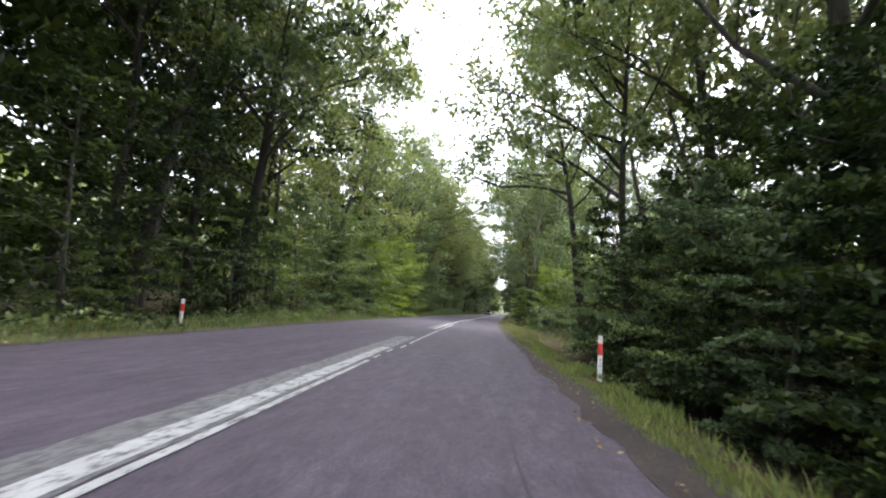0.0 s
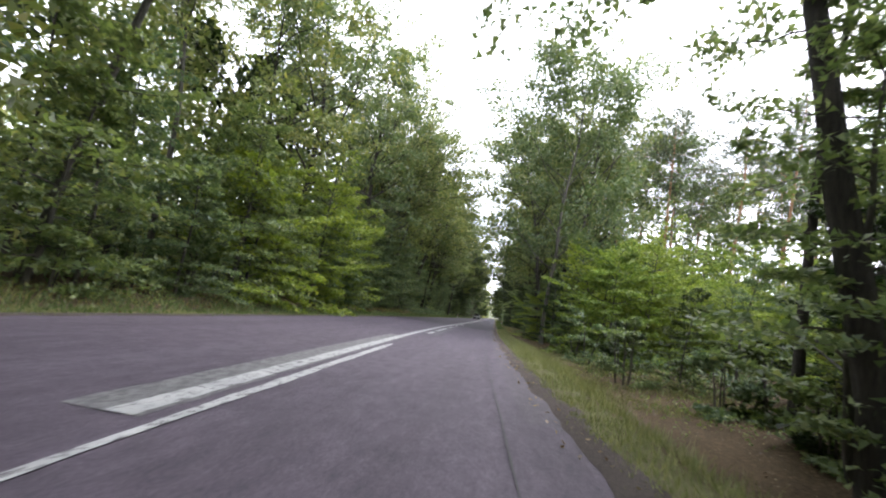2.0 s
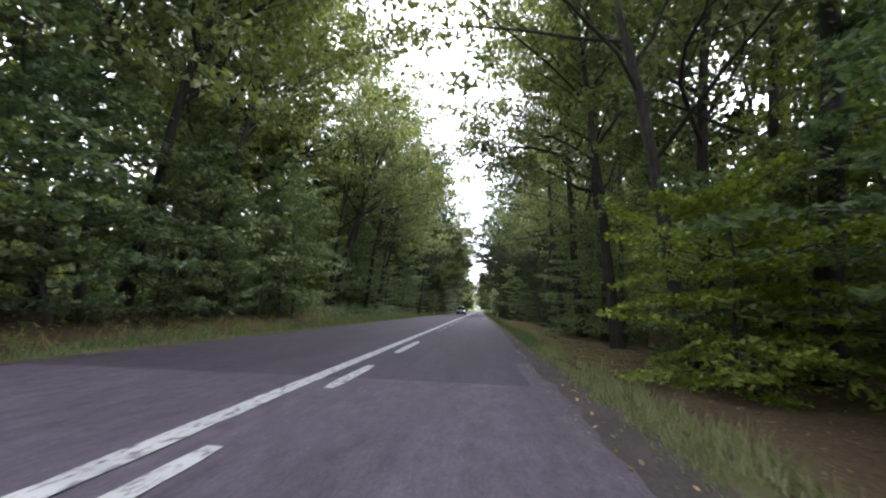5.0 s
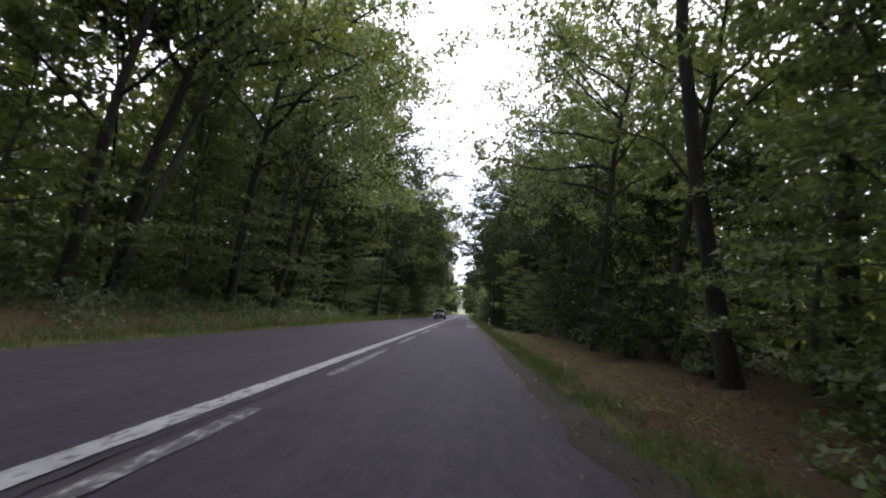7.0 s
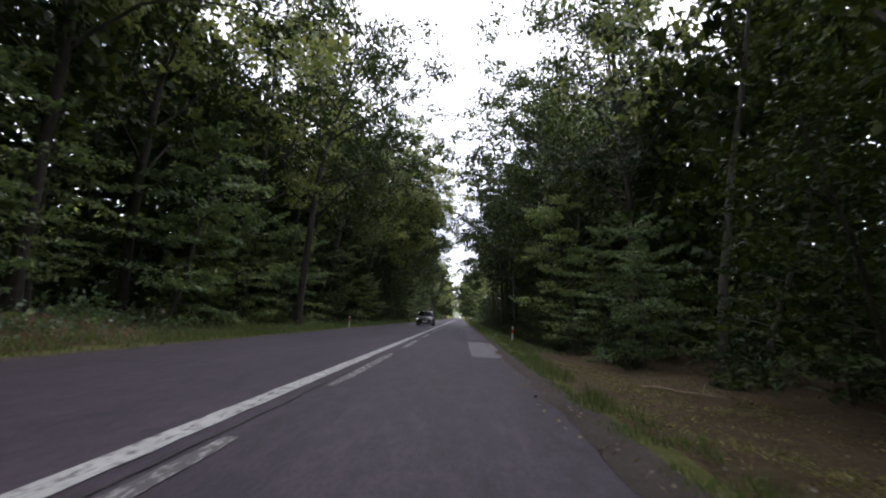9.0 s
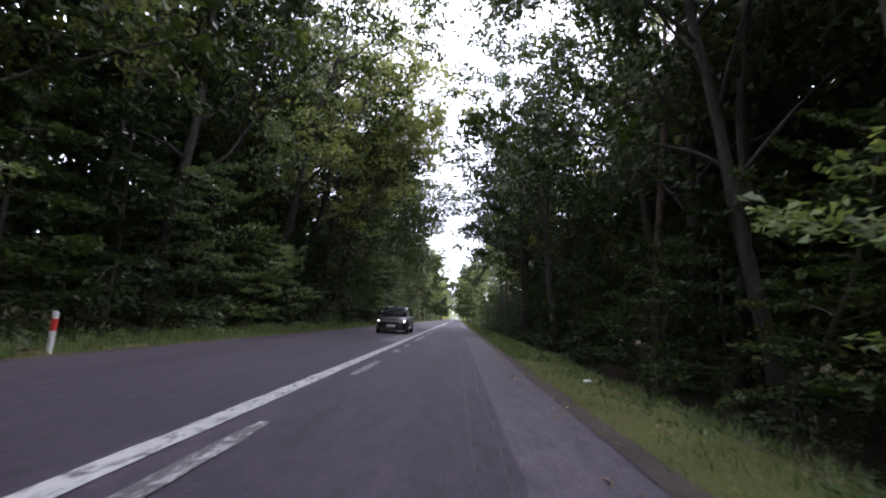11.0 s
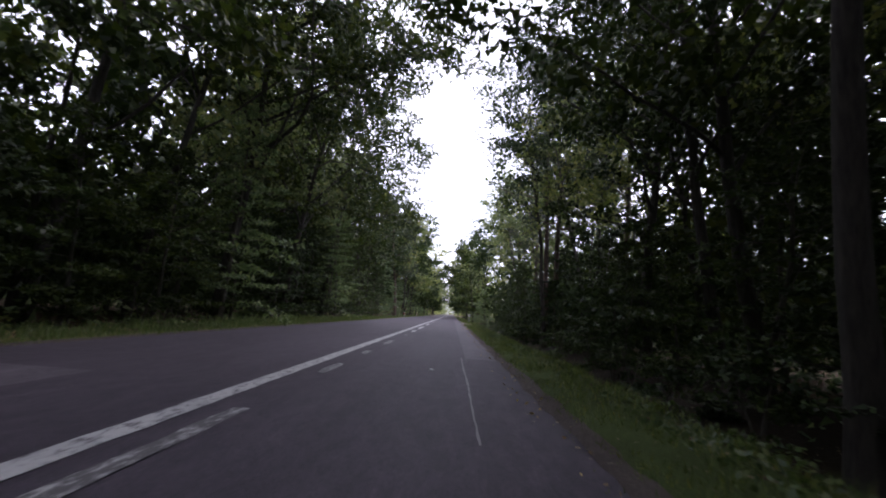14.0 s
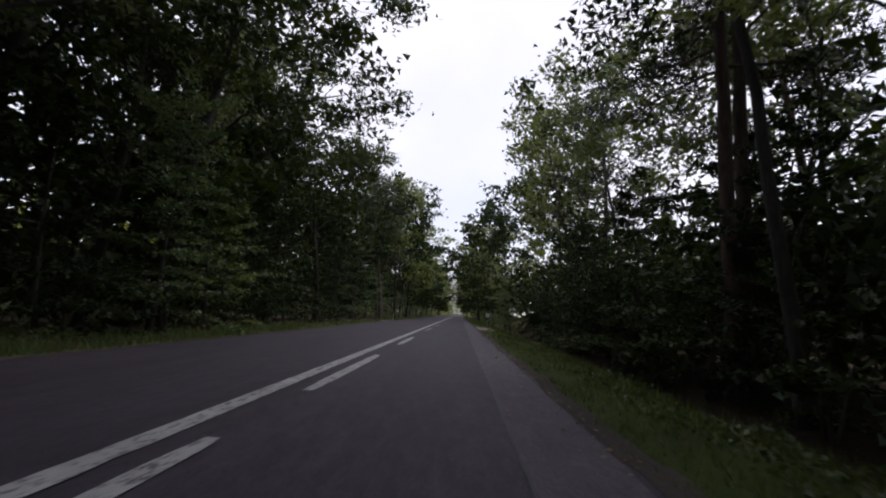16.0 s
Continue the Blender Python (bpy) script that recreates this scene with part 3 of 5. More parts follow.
for s in range(4):
    for key, seed, mat, count, leaf, label in (
            ("beech", 50, LEAF_BEECH, 7600, 0.162, "young beech with level tiers of green leaves"),
            ("west_beech", 54, LEAF_BEECH, 5600, 0.2, "young beech with level tiers of green leaves"),
            ("hornbeam", 60, LEAF_BEECH_SHADED, 6000, 0.18, "young beech with level tiers of leaves, forest shade in their colour"),
            ("west_hornbeam", 64, LEAF_BEECH_SHADED, 5000, 0.21, "young beech with level tiers of leaves, forest shade in their colour")):
        if s == 3 and key in ("beech", "hornbeam"):
            continue
        wood, crown = beech(seed + s, 6.5 + 1.1 * s, count, leaf, 2.7 + 0.25 * s, 0.05 + 0.03 * s, tiers=4.6)
        PROTO[key].append(tree_thing("young_" + key.split("_")[-1], BARK_PALE, wood, crown, mat, label, "tree", "understorey trees"))
for s in range(3):
    wood, crown = beech(70 + s, 2.2 + 0.5 * s, 1500, 0.17, 1.4, 0.02, 3, tiers=4.5)
    PROTO["bush"].append(tree_thing("bush", BARK_PALE, wood, crown, LEAF_BEECH, "low leafy bush with spreading green sprays", "bush", "bushes"))
for s in range(2):
    wood, crown = beech(74 + s, 2.0 + 0.5 * s, 1200, 0.185, 1.3, 0.02, 3, tiers=4.5)
    PROTO["shrub"].append(tree_thing("shrub", BARK_PALE, wood, crown, LEAF_BEECH_SHADED, "low shrub under the trees, shade in its dark leaf colour", "bush", "bushes"))
for s in range(2):
    wood, crown = beech(80 + s, 5.4 + 2 * s, 12500, 0.185, 2.9, 0.02, 2, tiers=9, rounded=True)
    PROTO["bright"].append(tree_thing("bright_bush", BARK_PALE, wood, crown, LEAF_BRIGHT, "tall rounded bush with bright yellow-green leaves", "bush", "bushes"))
for s in range(3):
    wood, crown = tall_tree(110 + s, 17 + 2 * s, 0.17, 2700, 0.58, low=0.1, limbs=9, twigs=False, clump=1.5)
    if s < 2:
        light = tall_tree(115 + s, 17 + 2 * s, 0.15, 2600, 0.5, low=0.2, limbs=9, twigs=False, clump=1.3)
        PROTO["far_light"].append(tree_thing("forest_tree", BARK, *light, LEAF_OAK, "broadleaf forest tree with green crown behind the road edge", "tree", "forest trees"))
    PROTO["far"].append(tree_thing("forest_tree", BARK, wood, crown, LEAF_OAK_SHADED, "broadleaf forest tree with dense dark crown behind the road edge", "tree", "forest trees"))
for s in range(2):
    wood, crown = tall_tree(130 + s, 15, 0.1, 700, 0.6, low=0.6, limbs=5, twigs=False)
    PROTO["pole"].append(tree_thing("thin_tree", BARK, wood, crown, LEAF_OAK_SHADED, "thin straight dark trunk inside the forest", "tree", "forest trees"))

used = set()


def plant(kind, which, r, y, turn=0.0, size=1.0, lean=(0, 0)):
    """Sets a tree of that kind r metres beside the lane line, at y."""
    which %= len(PROTO[kind])
    src = PROTO[kind][which]
    loc = (r + bend_x(y), y, ground_z(r, y) - 0.02)
    m = pose(0, 0, 0, lean[0], lean[1], 0) @ pose(0, 0, 0, 0, 0, turn)
    m = Matrix.Translation(loc) @ m
    if (kind, which) not in used:
        used.add((kind, which))
        src.matrix_basis = m
        ob = src
    else:
        ob = copy_thing(src, m)
    ob.scale = (size, size, size)
    return ob


def special(name, label, wood, crown, r, y, bark_mat=None, leaf_mat=None, category="tree"):
    ob = tree_thing(name, bark_mat or BARK, wood, crown, leaf_mat or LEAF_OAK, label, category, "forest trees")
    ob.matrix_basis = pose(r + bend_x(y), y, ground_z(r, y) - 0.02)
    return ob


# trees that stand out, one by one
special("oak", "thick dark oak trunk leaning over the grass verge", *tall_tree(201, 21, 0.27, 10000, 0.26, lean=(-0.19, 0), low=0.42, spread=1.0, extra=((0.5, 3.0, 9.0, 0.5), (0.6, 3.5, 8.0, 0.55), (0.55, 2.3, 6.0, 0.7))), 6.1, 28.0)
special("oak", "slender dark oak beside a thicker one", *tall_tree(202, 19, 0.14, 4500, 0.26, lean=(-0.07, 0), low=0.5, spread=0.8), 7.7, 32.4)
special("oak", "tall oak with full rounded crown at the road edge", *tall_tree(203, 23, 0.17, 17000, 0.27, lean=(-0.01, 0), low=0.2, spread=0.85, limbs=18, clump=1.2), 4.7, 55.4, BARK_PALE)
special("oak", "tall oak with narrow crown behind bushes", *tall_tree(213, 21, 0.22, 8000, 0.28, lean=(0, 0), low=0.3, spread=0.7), 8.5, 66)
special("leaning_tree", "grey-barked tree leaning towards the road", *tall_tree(204, 19, 0.17, 7000, 0.27, lean=(0.14, 0), low=0.4), LEFT - 4.1, 69.6, BARK_PALE)
special("leaning_tree", "grey-barked tree forking above the leafy bank", *tall_tree(216, 20, 0.2, 6500, 0.26, lean=(0.1, 0), low=0.42), LEFT - 5.1, 91, BARK_PALE)
special("leaning_tree", "tall bare trunk leaning over the leafy bank", *tall_tree(205, 23, 0.28, 8500, 0.27, lean=(-0.1, 0), low=0.5), 6.0, 79.0)
special("leaning_tree", "tall trunk leaning towards the road above leafy sprays", *tall_tree(206, 23, 0.23, 8500, 0.27, lean=(-0.2, 0.02), low=0.5), 6.4, 86.3)
special("oak", "crooked oak with spreading fork on the leafy bank", *tall_tree(207, 21, 0.27, 8500, 0.27, lean=(0.25, 0), low=0.42, spread=1.15,
        extra=((0.45, 0.5, 6.0, 0.7), (0.47, 3.6, 5.0, 0.9), (0.5, -0.3, 6.5, 0.5))), LEFT - 5.6, 91.3)
special("oak", "oak with long limb reaching over the road", *tall_tree(208, 21, 0.24, 9000, 0.27, lean=(0.05, 0), low=0.35, extra=((0.46, 0.2, 7.5, 0.35), (0.6, -0.2, 7.0, 0.4))), LEFT - 2.2, 126, None, LEAF_OAK_SHADED)
special("oak", "forked dark oak with limb reaching over the road", *tall_tree(209, 22, 0.26, 13000, 0.27, lean=(-0.03, 0), low=0.33, extra=((0.38, 2.9, 6.5, 0.35), (0.5, 3.4, 5.5, 0.8), (0.5, 0.4, 5.0, 1.0))), 5.9, 163.5, None, LEAF_OAK_SHADED)
special("oak", "oak with drooping limb over the road", *tall_tree(210, 22, 0.26, 15000, 0.27, lean=(0.1, 0), low=0.33, extra=((0.5, 0.1, 9.0, 0.35), (0.62, 0.3, 8.0, 0.3), (0.42, -0.3, 9.0, 0.5), (0.55, 0.4, 9.5, 0.4), (0.7, -0.2, 9.0, 0.3), (0.8, 0.1, 8.0, 0.3))), LEFT - 3.6, 178.4, None, LEAF_OAK_SHADED)
special("oak", "spreading oak with crown over the road", *tall_tree(212, 21, 0.24, 19000, 0.27, lean=(0.1, 0), low=0.35, spread=1.15, extra=((0.5, 0.0, 7.0, 0.6), (0.65, 0.3, 6.5, 0.5), (0.45, 0.3, 8.0, 0.5), (0.55, -0.4, 8.0, 0.5), (0.75, 0.1, 7.5, 0.4), (0.85, -0.1, 6.5, 0.4))), LEFT - 4.7, 155, None, LEAF_OAK)
special("oak", "dark oak trunk beside a leaning neighbour", *tall_tree(211, 21, 0.2, 7000, 0.27, lean=(0.14, 0), low=0.4), LEFT - 4.8, 174, None, LEAF_OAK_SHADED)
special("oak", "slim oak with narrow crown before the pines", *tall_tree(243, 23, 0.17, 9000, 0.25, lean=(-0.02, 0), low=0.38, spread=0.7), 6.6, 189, None, LEAF_OAK_SHADED)
special("leaning_tree", "thin dark trunk leaning across the pines", *tall_tree(214, 20, 0.13, 3500, 0.26, lean=(-0.12, 0), low=0.55, spread=0.7), 9.7, 187, None, LEAF_OAK_SHADED)
special("leaning_tree", "dark trunk leaning towards the road above brambles", *tall_tree(215, 21, 0.2, 7000, 0.27, lean=(0.14, 0), low=0.4), LEFT - 4.9, 106.7)
for seed, side, y, mat in ((231, 1, 18.5, LEAF_OAK), (232, 1, 75, LEAF_OAK), (233, -1, 66, LEAF_OAK), (235, 1, 97, LEAF_OAK), (236, -1, 103, LEAF_OAK), (238, -1, 97, LEAF_OAK), (240, -1, 158, LEAF_OAK_SHADED)):
    facing = math.pi if side > 0 else 0.0
    reach = [(0.40 + 0.065 * k, facing + (-0.45, 0.4, -0.15, 0.55, 0.1, -0.5)[k] * side, (6.2 if side > 0 else 7.6) * (0.85, 1.1, 1.0, 0.95, 1.05, 0.8)[k], (0.5, 0.45, 0.6, 0.5, 0.65, 0.7)[k]) for k in range(6)]
    special("oak", "oak at the road edge with limbs arching over the road", *tall_tree(seed, 20 + seed % 3, 0.2 + 0.01 * (seed % 5), 8500, 0.25, lean=(-0.05 * side, 0), low=0.34, spread=0.95, limbs=10, extra=tuple(reach), clump=1.15),
            5.9 + 0.3 * (seed % 3) if side > 0 else LEFT - 3.6 - 0.3 * (seed % 3), y, None, mat)
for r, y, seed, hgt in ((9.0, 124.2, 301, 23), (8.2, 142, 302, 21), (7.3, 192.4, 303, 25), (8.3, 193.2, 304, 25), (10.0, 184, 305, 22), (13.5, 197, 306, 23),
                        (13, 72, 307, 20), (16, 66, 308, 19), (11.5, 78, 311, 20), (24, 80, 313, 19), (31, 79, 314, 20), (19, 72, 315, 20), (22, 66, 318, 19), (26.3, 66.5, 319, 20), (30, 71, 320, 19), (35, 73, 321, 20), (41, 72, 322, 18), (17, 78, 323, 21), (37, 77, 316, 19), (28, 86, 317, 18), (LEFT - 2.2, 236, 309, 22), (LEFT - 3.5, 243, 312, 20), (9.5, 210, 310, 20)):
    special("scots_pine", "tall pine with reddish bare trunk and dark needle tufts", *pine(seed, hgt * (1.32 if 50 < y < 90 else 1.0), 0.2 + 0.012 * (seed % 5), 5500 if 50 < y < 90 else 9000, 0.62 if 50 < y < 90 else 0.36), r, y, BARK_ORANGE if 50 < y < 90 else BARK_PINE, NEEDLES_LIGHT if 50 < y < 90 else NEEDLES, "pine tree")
for kind, which, r, y, turn, size, tip in (("tall", 1, LEFT - 4.6, 47, 40, 1.0, 7), ("tall", 2, LEFT - 4.4, 60.5, 100, 1.05, 6), 
                                           ("tall", 0, 5.4, 64, 300, 1.0, -5), ("tall", 2, 5.6, 71, 20, 0.95, -4), ("tall", 1, LEFT - 5.0, 21, 170, 1.0, 7), ("alder", 1, 7.2, 9, 160, 1.0, -3),
                                           ("tall", 3, 7.4, 15, 80, 0.95, -4), ("alder", 1, LEFT - 4.8, 140, 80, 1.05, 6), ("alder", 0, 7.8, 134, 10, 1.0, -6), ("alder", 2, LEFT - 4.2, 149, 200, 1.05, 8), ("alder", 1, LEFT - 4.4, 163, 300, 1.0, 8), ("tall", 1, LEFT - 7.5, 83, 150, 1.05, 2), ("tall", 2, LEFT - 8.2, 77.5, 20, 1.05, 2), ("alder", 0, 9.2, 140.5, 130, 1.1, -3), ("alder", 2, 10.4, 146, 30, 1.1, -3), ("alder", 0, 7.6, 168, 50, 1.0, -4), ("alder", 1, 9.4, 173, 150, 1.0, -3), ("alder", 2, 8.6, 177, 250, 0.95, -2), ("alder", 0, LEFT - 3.8, 187.5, 120, 1.05, 8), ("alder", 0, LEFT - 6.2, 14.5, 40, 1.1, 3), ("alder", 1, LEFT - 7.0, 20.5, 140, 1.1, 3), ("alder", 2, LEFT - 8.0, 27, 240, 1.05, 3), ("alder", 1, LEFT - 7.0, 159, 40, 1.05, 4), ("alder", 2, LEFT - 6.8, 192, 20, 1.1, 4), ("alder", 2, LEFT - 4.0, 197, 20, 1.05, 7)):
    plant(kind, which, r, y, turn, size, (0, tip))
for i, (kind, r, y, size) in enumerate((("beech", 5.6, 13, 0.9), ("beech", 5.9, 16.6, 1.0), ("hornbeam", 5.6, 9.8, 0.85), ("hornbeam", 6.6, 6.8, 1.0), ("west_beech", 7.6, 12, 1.0), ("west_beech", 8.0, 17.5, 1.0), ("west_beech", 11, 33, 1.0), ("west_beech", 13.5, 37, 1.0), ("west_beech", 15, 32, 1.0), ("west_beech", 10.6, 28, 1.0),
                                           ("shrub", 5.2, 14.6, 1.0), ("bush", 4.9, 18.4, 1.0), ("bush", 4.9, 21.5, 1.0))):
    plant(kind, i, r, y, 77 * i, size)
plant("bright", 0, 6.7, 45.3, 20, 1.05)
plant("bright", 1, 7.6, 52, 80, 1.0)
plant("bright", 0, 4.9, 61, 140, 0.75)
for i, (kind, r, y, size) in enumerate((("hornbeam", 9.0, 31, 0.9), ("hornbeam", 10.5, 35, 0.9), ("shrub", 6.9, 26.5, 1.0), ("shrub", 7.6, 29.6, 1.2), ("shrub", 7.4, 33, 1.1),
                                           ("beech", 9.6, 38.5, 0.6), ("bush", 6.2, 54.4, 0.9), ("beech", 6.6, 56.6, 0.8), ("bush", 6.4, 58.2, 1.1), ("bush", 6.4, 49.6, 0.8))):
    plant(kind, i, r, y, 50 * i, size)
for i, (r, y, size) in enumerate(((9.2, 48, 1.0), (11.6, 51, 1.0), (14.5, 50, 0.7), (13.2, 56, 0.8), (9.8, 57, 1.05), (18.5, 47, 0.55))):
    plant("bright", i + 1, r, y, 70 * i, size)
for i, (r, y, size) in enumerate(((13.5, 62, 1.45), (17, 57, 1.3), (20.5, 63, 1.5), (24, 56, 1.2), (16, 70, 1.6), (22, 72, 1.5), (28, 64, 1.4), (10.8, 64, 1.25), (33, 58, 1.3), (13, 47, 0.75))):
    plant("bright", i, r, y, 40 * i, size)
for i, (r, y) in enumerate(((12.2, 70), (15.5, 76), (19.5, 68), (26, 74), (23, 80), (31, 70))):
    plant("slim", i, r, y, 65 * i, 1.2)
# brush that fills the ditch beside the clearing
for i, (kind, r, y, size) in enumerate((("bush", 4.9, 36.4, 0.8), ("shrub", 5.6, 38.6, 0.9), ("bush", 4.8, 41.0, 0.9), ("shrub", 5.0, 43.8, 0.9), ("bush", 4.7, 47.2, 0.9), ("hornbeam", 4.9, 51.6, 0.62), ("shrub", 5.0, 49.4, 0.8), ("hornbeam", 6.9, 36.6, 0.5), ("shrub", 6.6, 40.6, 1.0))):
    plant(kind, i + 2, r, y, 83 * i, size)
# sprays that hang over the ditch at the bend
for i, (kind, r, y, size) in enumerate((("beech", 5.0, 8.8, 0.72), ("beech", 4.9, 12.8, 0.7), ("hornbeam", 5.0, 16.2, 0.66), ("hornbeam", 5.4, 5.6, 0.75), ("hornbeam", 6.0, 10.8, 0.9))):
    plant(kind, i, r, y, 110 * i, size)
for i, (r, y, size) in enumerate(((LEFT - 1.9, 147.5, 0.75), (LEFT - 2.6, 143.6, 0.7))):
    plant("west_beech", i, r, y, 95 * i, size)
for i, (r, y, size) in enumerate(((LEFT - 4.4, 95.5, 1.0), (LEFT - 3.4, 99, 0.8), (LEFT - 5.2, 87, 0.9))):
    plant("bush", i, r, y, 60 * i, size)
plant("bright", 1, LEFT - 2.7, 46.5, 30, 1.1)
plant("bright", 1, LEFT - 2.9, 52.5, 130, 0.95)
plant("bright", 0, LEFT - 3.0, 40, 250, 1.2)

rng = random.Random(7)
# front rows: beeches, then beeches with shade in their leaf colour, along the edge
y = -12.0
while y < 330:
    step = rng.uniform(3.0, 4.4) * (1 if y < 205 else 2.6)
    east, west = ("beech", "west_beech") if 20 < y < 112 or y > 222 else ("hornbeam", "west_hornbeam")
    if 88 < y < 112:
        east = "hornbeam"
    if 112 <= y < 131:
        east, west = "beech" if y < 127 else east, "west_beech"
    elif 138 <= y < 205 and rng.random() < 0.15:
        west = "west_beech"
    r = 6.1 + rng.uniform(-0.7, 1.2) + (1.5 if 86 < y < 113 else 0.6 if 56 < y <= 86 else 0.9 if 122 < y < 205 else 0)
    if not 30 < y < 56:
        plant(east if y < 205 else "west_hornbeam" if y < 222 else "west_beech", rng.randrange(12), r, y, rng.uniform(0, 360), rng.uniform(0.7, 1.1))
    r = LEFT - 3.3 + rng.uniform(-1.3, 0.4) - (1.6 if 78 < y < 112 else 0)
    plant(west, rng.randrange(12), r, y + 1.5, rng.uniform(0, 360), rng.uniform(0.75, 1.15))
    if 26 < y < 76:
        plant("west_beech", rng.randrange(12), LEFT - 2.7 - rng.uniform(0, 0.8), y + 3.2, rng.uniform(0, 360), rng.uniform(0.7, 0.95))
    y += step
# low sprays that close the edge
y = -5.0
while y < 225:
    dark = y < 24 or y > 100
    if not 31 < y < 58:
        r = 7.2 if 84 < y < 113 else 6.0 if y > 122 else 5.2 if dark else 6.6
        plant("shrub" if dark else "bush", rng.randrange(6), r + rng.uniform(-0.4, 0.7), y, rng.uniform(0, 360), rng.uniform(0.6, 1.0))
    if not 76 < y < 116:
        plant("bush" if y < 76 else "shrub", rng.randrange(6), LEFT - 2.9 - rng.uniform(0, 1.0), y + 1, rng.uniform(0, 360), rng.uniform(0.55, 0.9))
    y += rng.uniform(2.3, 3.6)
# low bushes under the trees
y = -6.0
while y < 210:
    kind = "bush" if y < 100 else "shrub"
    plant(kind, rng.randrange(6), 6.6 + rng.uniform(-0.7, 3.5), y, rng.uniform(0, 360), rng.uniform(0.5, 1.0))
    plant(kind, rng.randrange(6), LEFT - 3.6 - rng.uniform(0, 3.5), y + 2, rng.uniform(0, 360), rng.uniform(0.5, 1.0))
    y += rng.uniform(7, 10)
# tall rows
y = -10.0
while y < 430:
    step = rng.uniform(5.2, 8.2) * (1 if y < 220 else 1.1)
    near = y < 225
    pool = ["far", "far_light"] if not near else ["tall", "tall", "slim"] if y < 118 else ["alder", "alder", "slim"]
    if 178 < y < 225:
        pool_east = ["slim"]
    elif 130 < y < 150:
        pool_east = ["tall", "alder"]
    else:
        pool_east = pool
    r = 7.4 + rng.uniform(-0.8, 2.2) + (2.0 if 165 < y < 236 else 14.0 if 26 < y < 31 else 3.4 if 140 < y < 150 else 0) - (3.0 if y >= 236 else 0)
    if not 31 < y < 58:
        plant(rng.choice(pool_east), rng.randrange(12), r, y, rng.uniform(0, 360), rng.uniform(0.85, 1.08), (0, rng.uniform(-6, 1)))
    r = LEFT - 5.0 + rng.uniform(-2.0, 0.7) - (0.8 if 185 < y < 240 else 0) + (3.0 if y >= 240 else 0)
    if 112 < y < 205:
        pool = ["alder", "alder", "slim"] if y > 175 else ["tall", "alder", "alder", "slim"] if y > 135 else ["tall", "alder", "slim"]
    plant(rng.choice(["slim"] if 170 < y < 186 else pool if y > 14 else ["alder", "tall", "slim"]), rng.randrange(12), r, y + 2.5, rng.uniform(0, 360), rng.uniform(0.85, 1.08), (0, rng.uniform(-1, 6)))
    y += step
# inner rows
for depth, gap in ((11.5, 6.5), (20, 8.0)):
    y = -24.0
    while y < 290:
        for side in (1, -1):
            r = (RIGHT + depth if side > 0 else LEFT - depth + 2) + rng.uniform(-2.5, 2.5)
            yy = y + rng.uniform(-2, 2)
            dense = ["far", "far", "pole"]
            pool = dense if yy < 18 else ["far_light", "pole"] if yy < 110 else dense if side < 0 else dense if yy < 150 else ["far", "pole"] if yy < 178 else ["pole"]
            skip = (side > 0 and 28 < yy < 74) or (side > 0 and yy > 178 and depth != 20)
            if not skip:
                plant(rng.choice(pool), rng.randrange(6), r, yy, rng.uniform(0, 360), rng.uniform(0.8, 1.1))
        y += gap
for key, items in PROTO.items():
    for i, src in enumerate(items):
        if (key, i) not in used:
            for o in (*src.children_recursive, src):
                bpy.data.objects.remove(o)

# ---------------------------------------------------------------- woods behind, undergrowth, grass
rs_gen = np.random.default_rng(5)


def bends(ys):
    return np.array([bend_x(float(q)) for q in ys])


def woods(name, count, r0, r1, y0, y1, z1, size, label, mat=LEAF_OAK, flat=0.25, floor=0.0):
    """A mass of leaves between r0 and r1, thinner towards its top."""
    r, y = rs_gen.uniform(r0, r1, count), rs_gen.uniform(y0, y1, count)
    top = z1 * (0.8 + 0.35 * np.array([noise.noise((a * 0.05, b * 0.09, 4.0)) for a, b in zip(r, y)]))
    z = floor + top * rs_gen.uniform(0, 1, count) ** 0.9
    c = np.stack([r + bends(y), y, z], 1)
    a, b = leaf_vectors(rs_gen, count, size, size * 0.6, flat)
    return tagged(leaf_object(name, c, a, b, mat, None, 3), label, "forest", kind="stuff")


woods("woods_east_start", 11000, 36, 50, -70, 95, 11, 1.1, "green broadleaf woods far behind the road edge")
woods("woods_west_start", 9000, -50, LEFT - 24, -70, 70, 14, 1.3, "green broadleaf woods far behind the road edge")
woods("woods_east", 11000, 28, 46, 95, 265, 17, 1.4, "dense dark broadleaf woods far behind the road edge", LEAF_OAK_SHADED)
woods("woods_west", 20000, -50, LEFT - 24, 70, 430, 19, 1.4, "dense dark broadleaf woods far behind the road edge", LEAF_OAK_SHADED)
MID = "leafy mass of trees behind the first rows"
woods("mid_woods_west_start", 17000, LEFT - 15, LEFT - 6.5, -6, 28, 22, 0.55, MID, LEAF_OAK_SHADED, 0.3, 1.0)
woods("mid_woods_west_light", 10500, LEFT - 15, LEFT - 7, 20, 66, 13, 0.6, MID, LEAF_OAK, 0.3, 1.2)
woods("mid_woods_west_bank", 12500, LEFT - 16, LEFT - 6.6, 68, 91, 20, 0.55, MID, LEAF_OAK, 0.3, 0.5)
woods("mid_woods_west_dip", 6500, LEFT - 16, LEFT - 7.0, 91, 106, 14, 0.55, MID, LEAF_OAK, 0.3, 0.5)
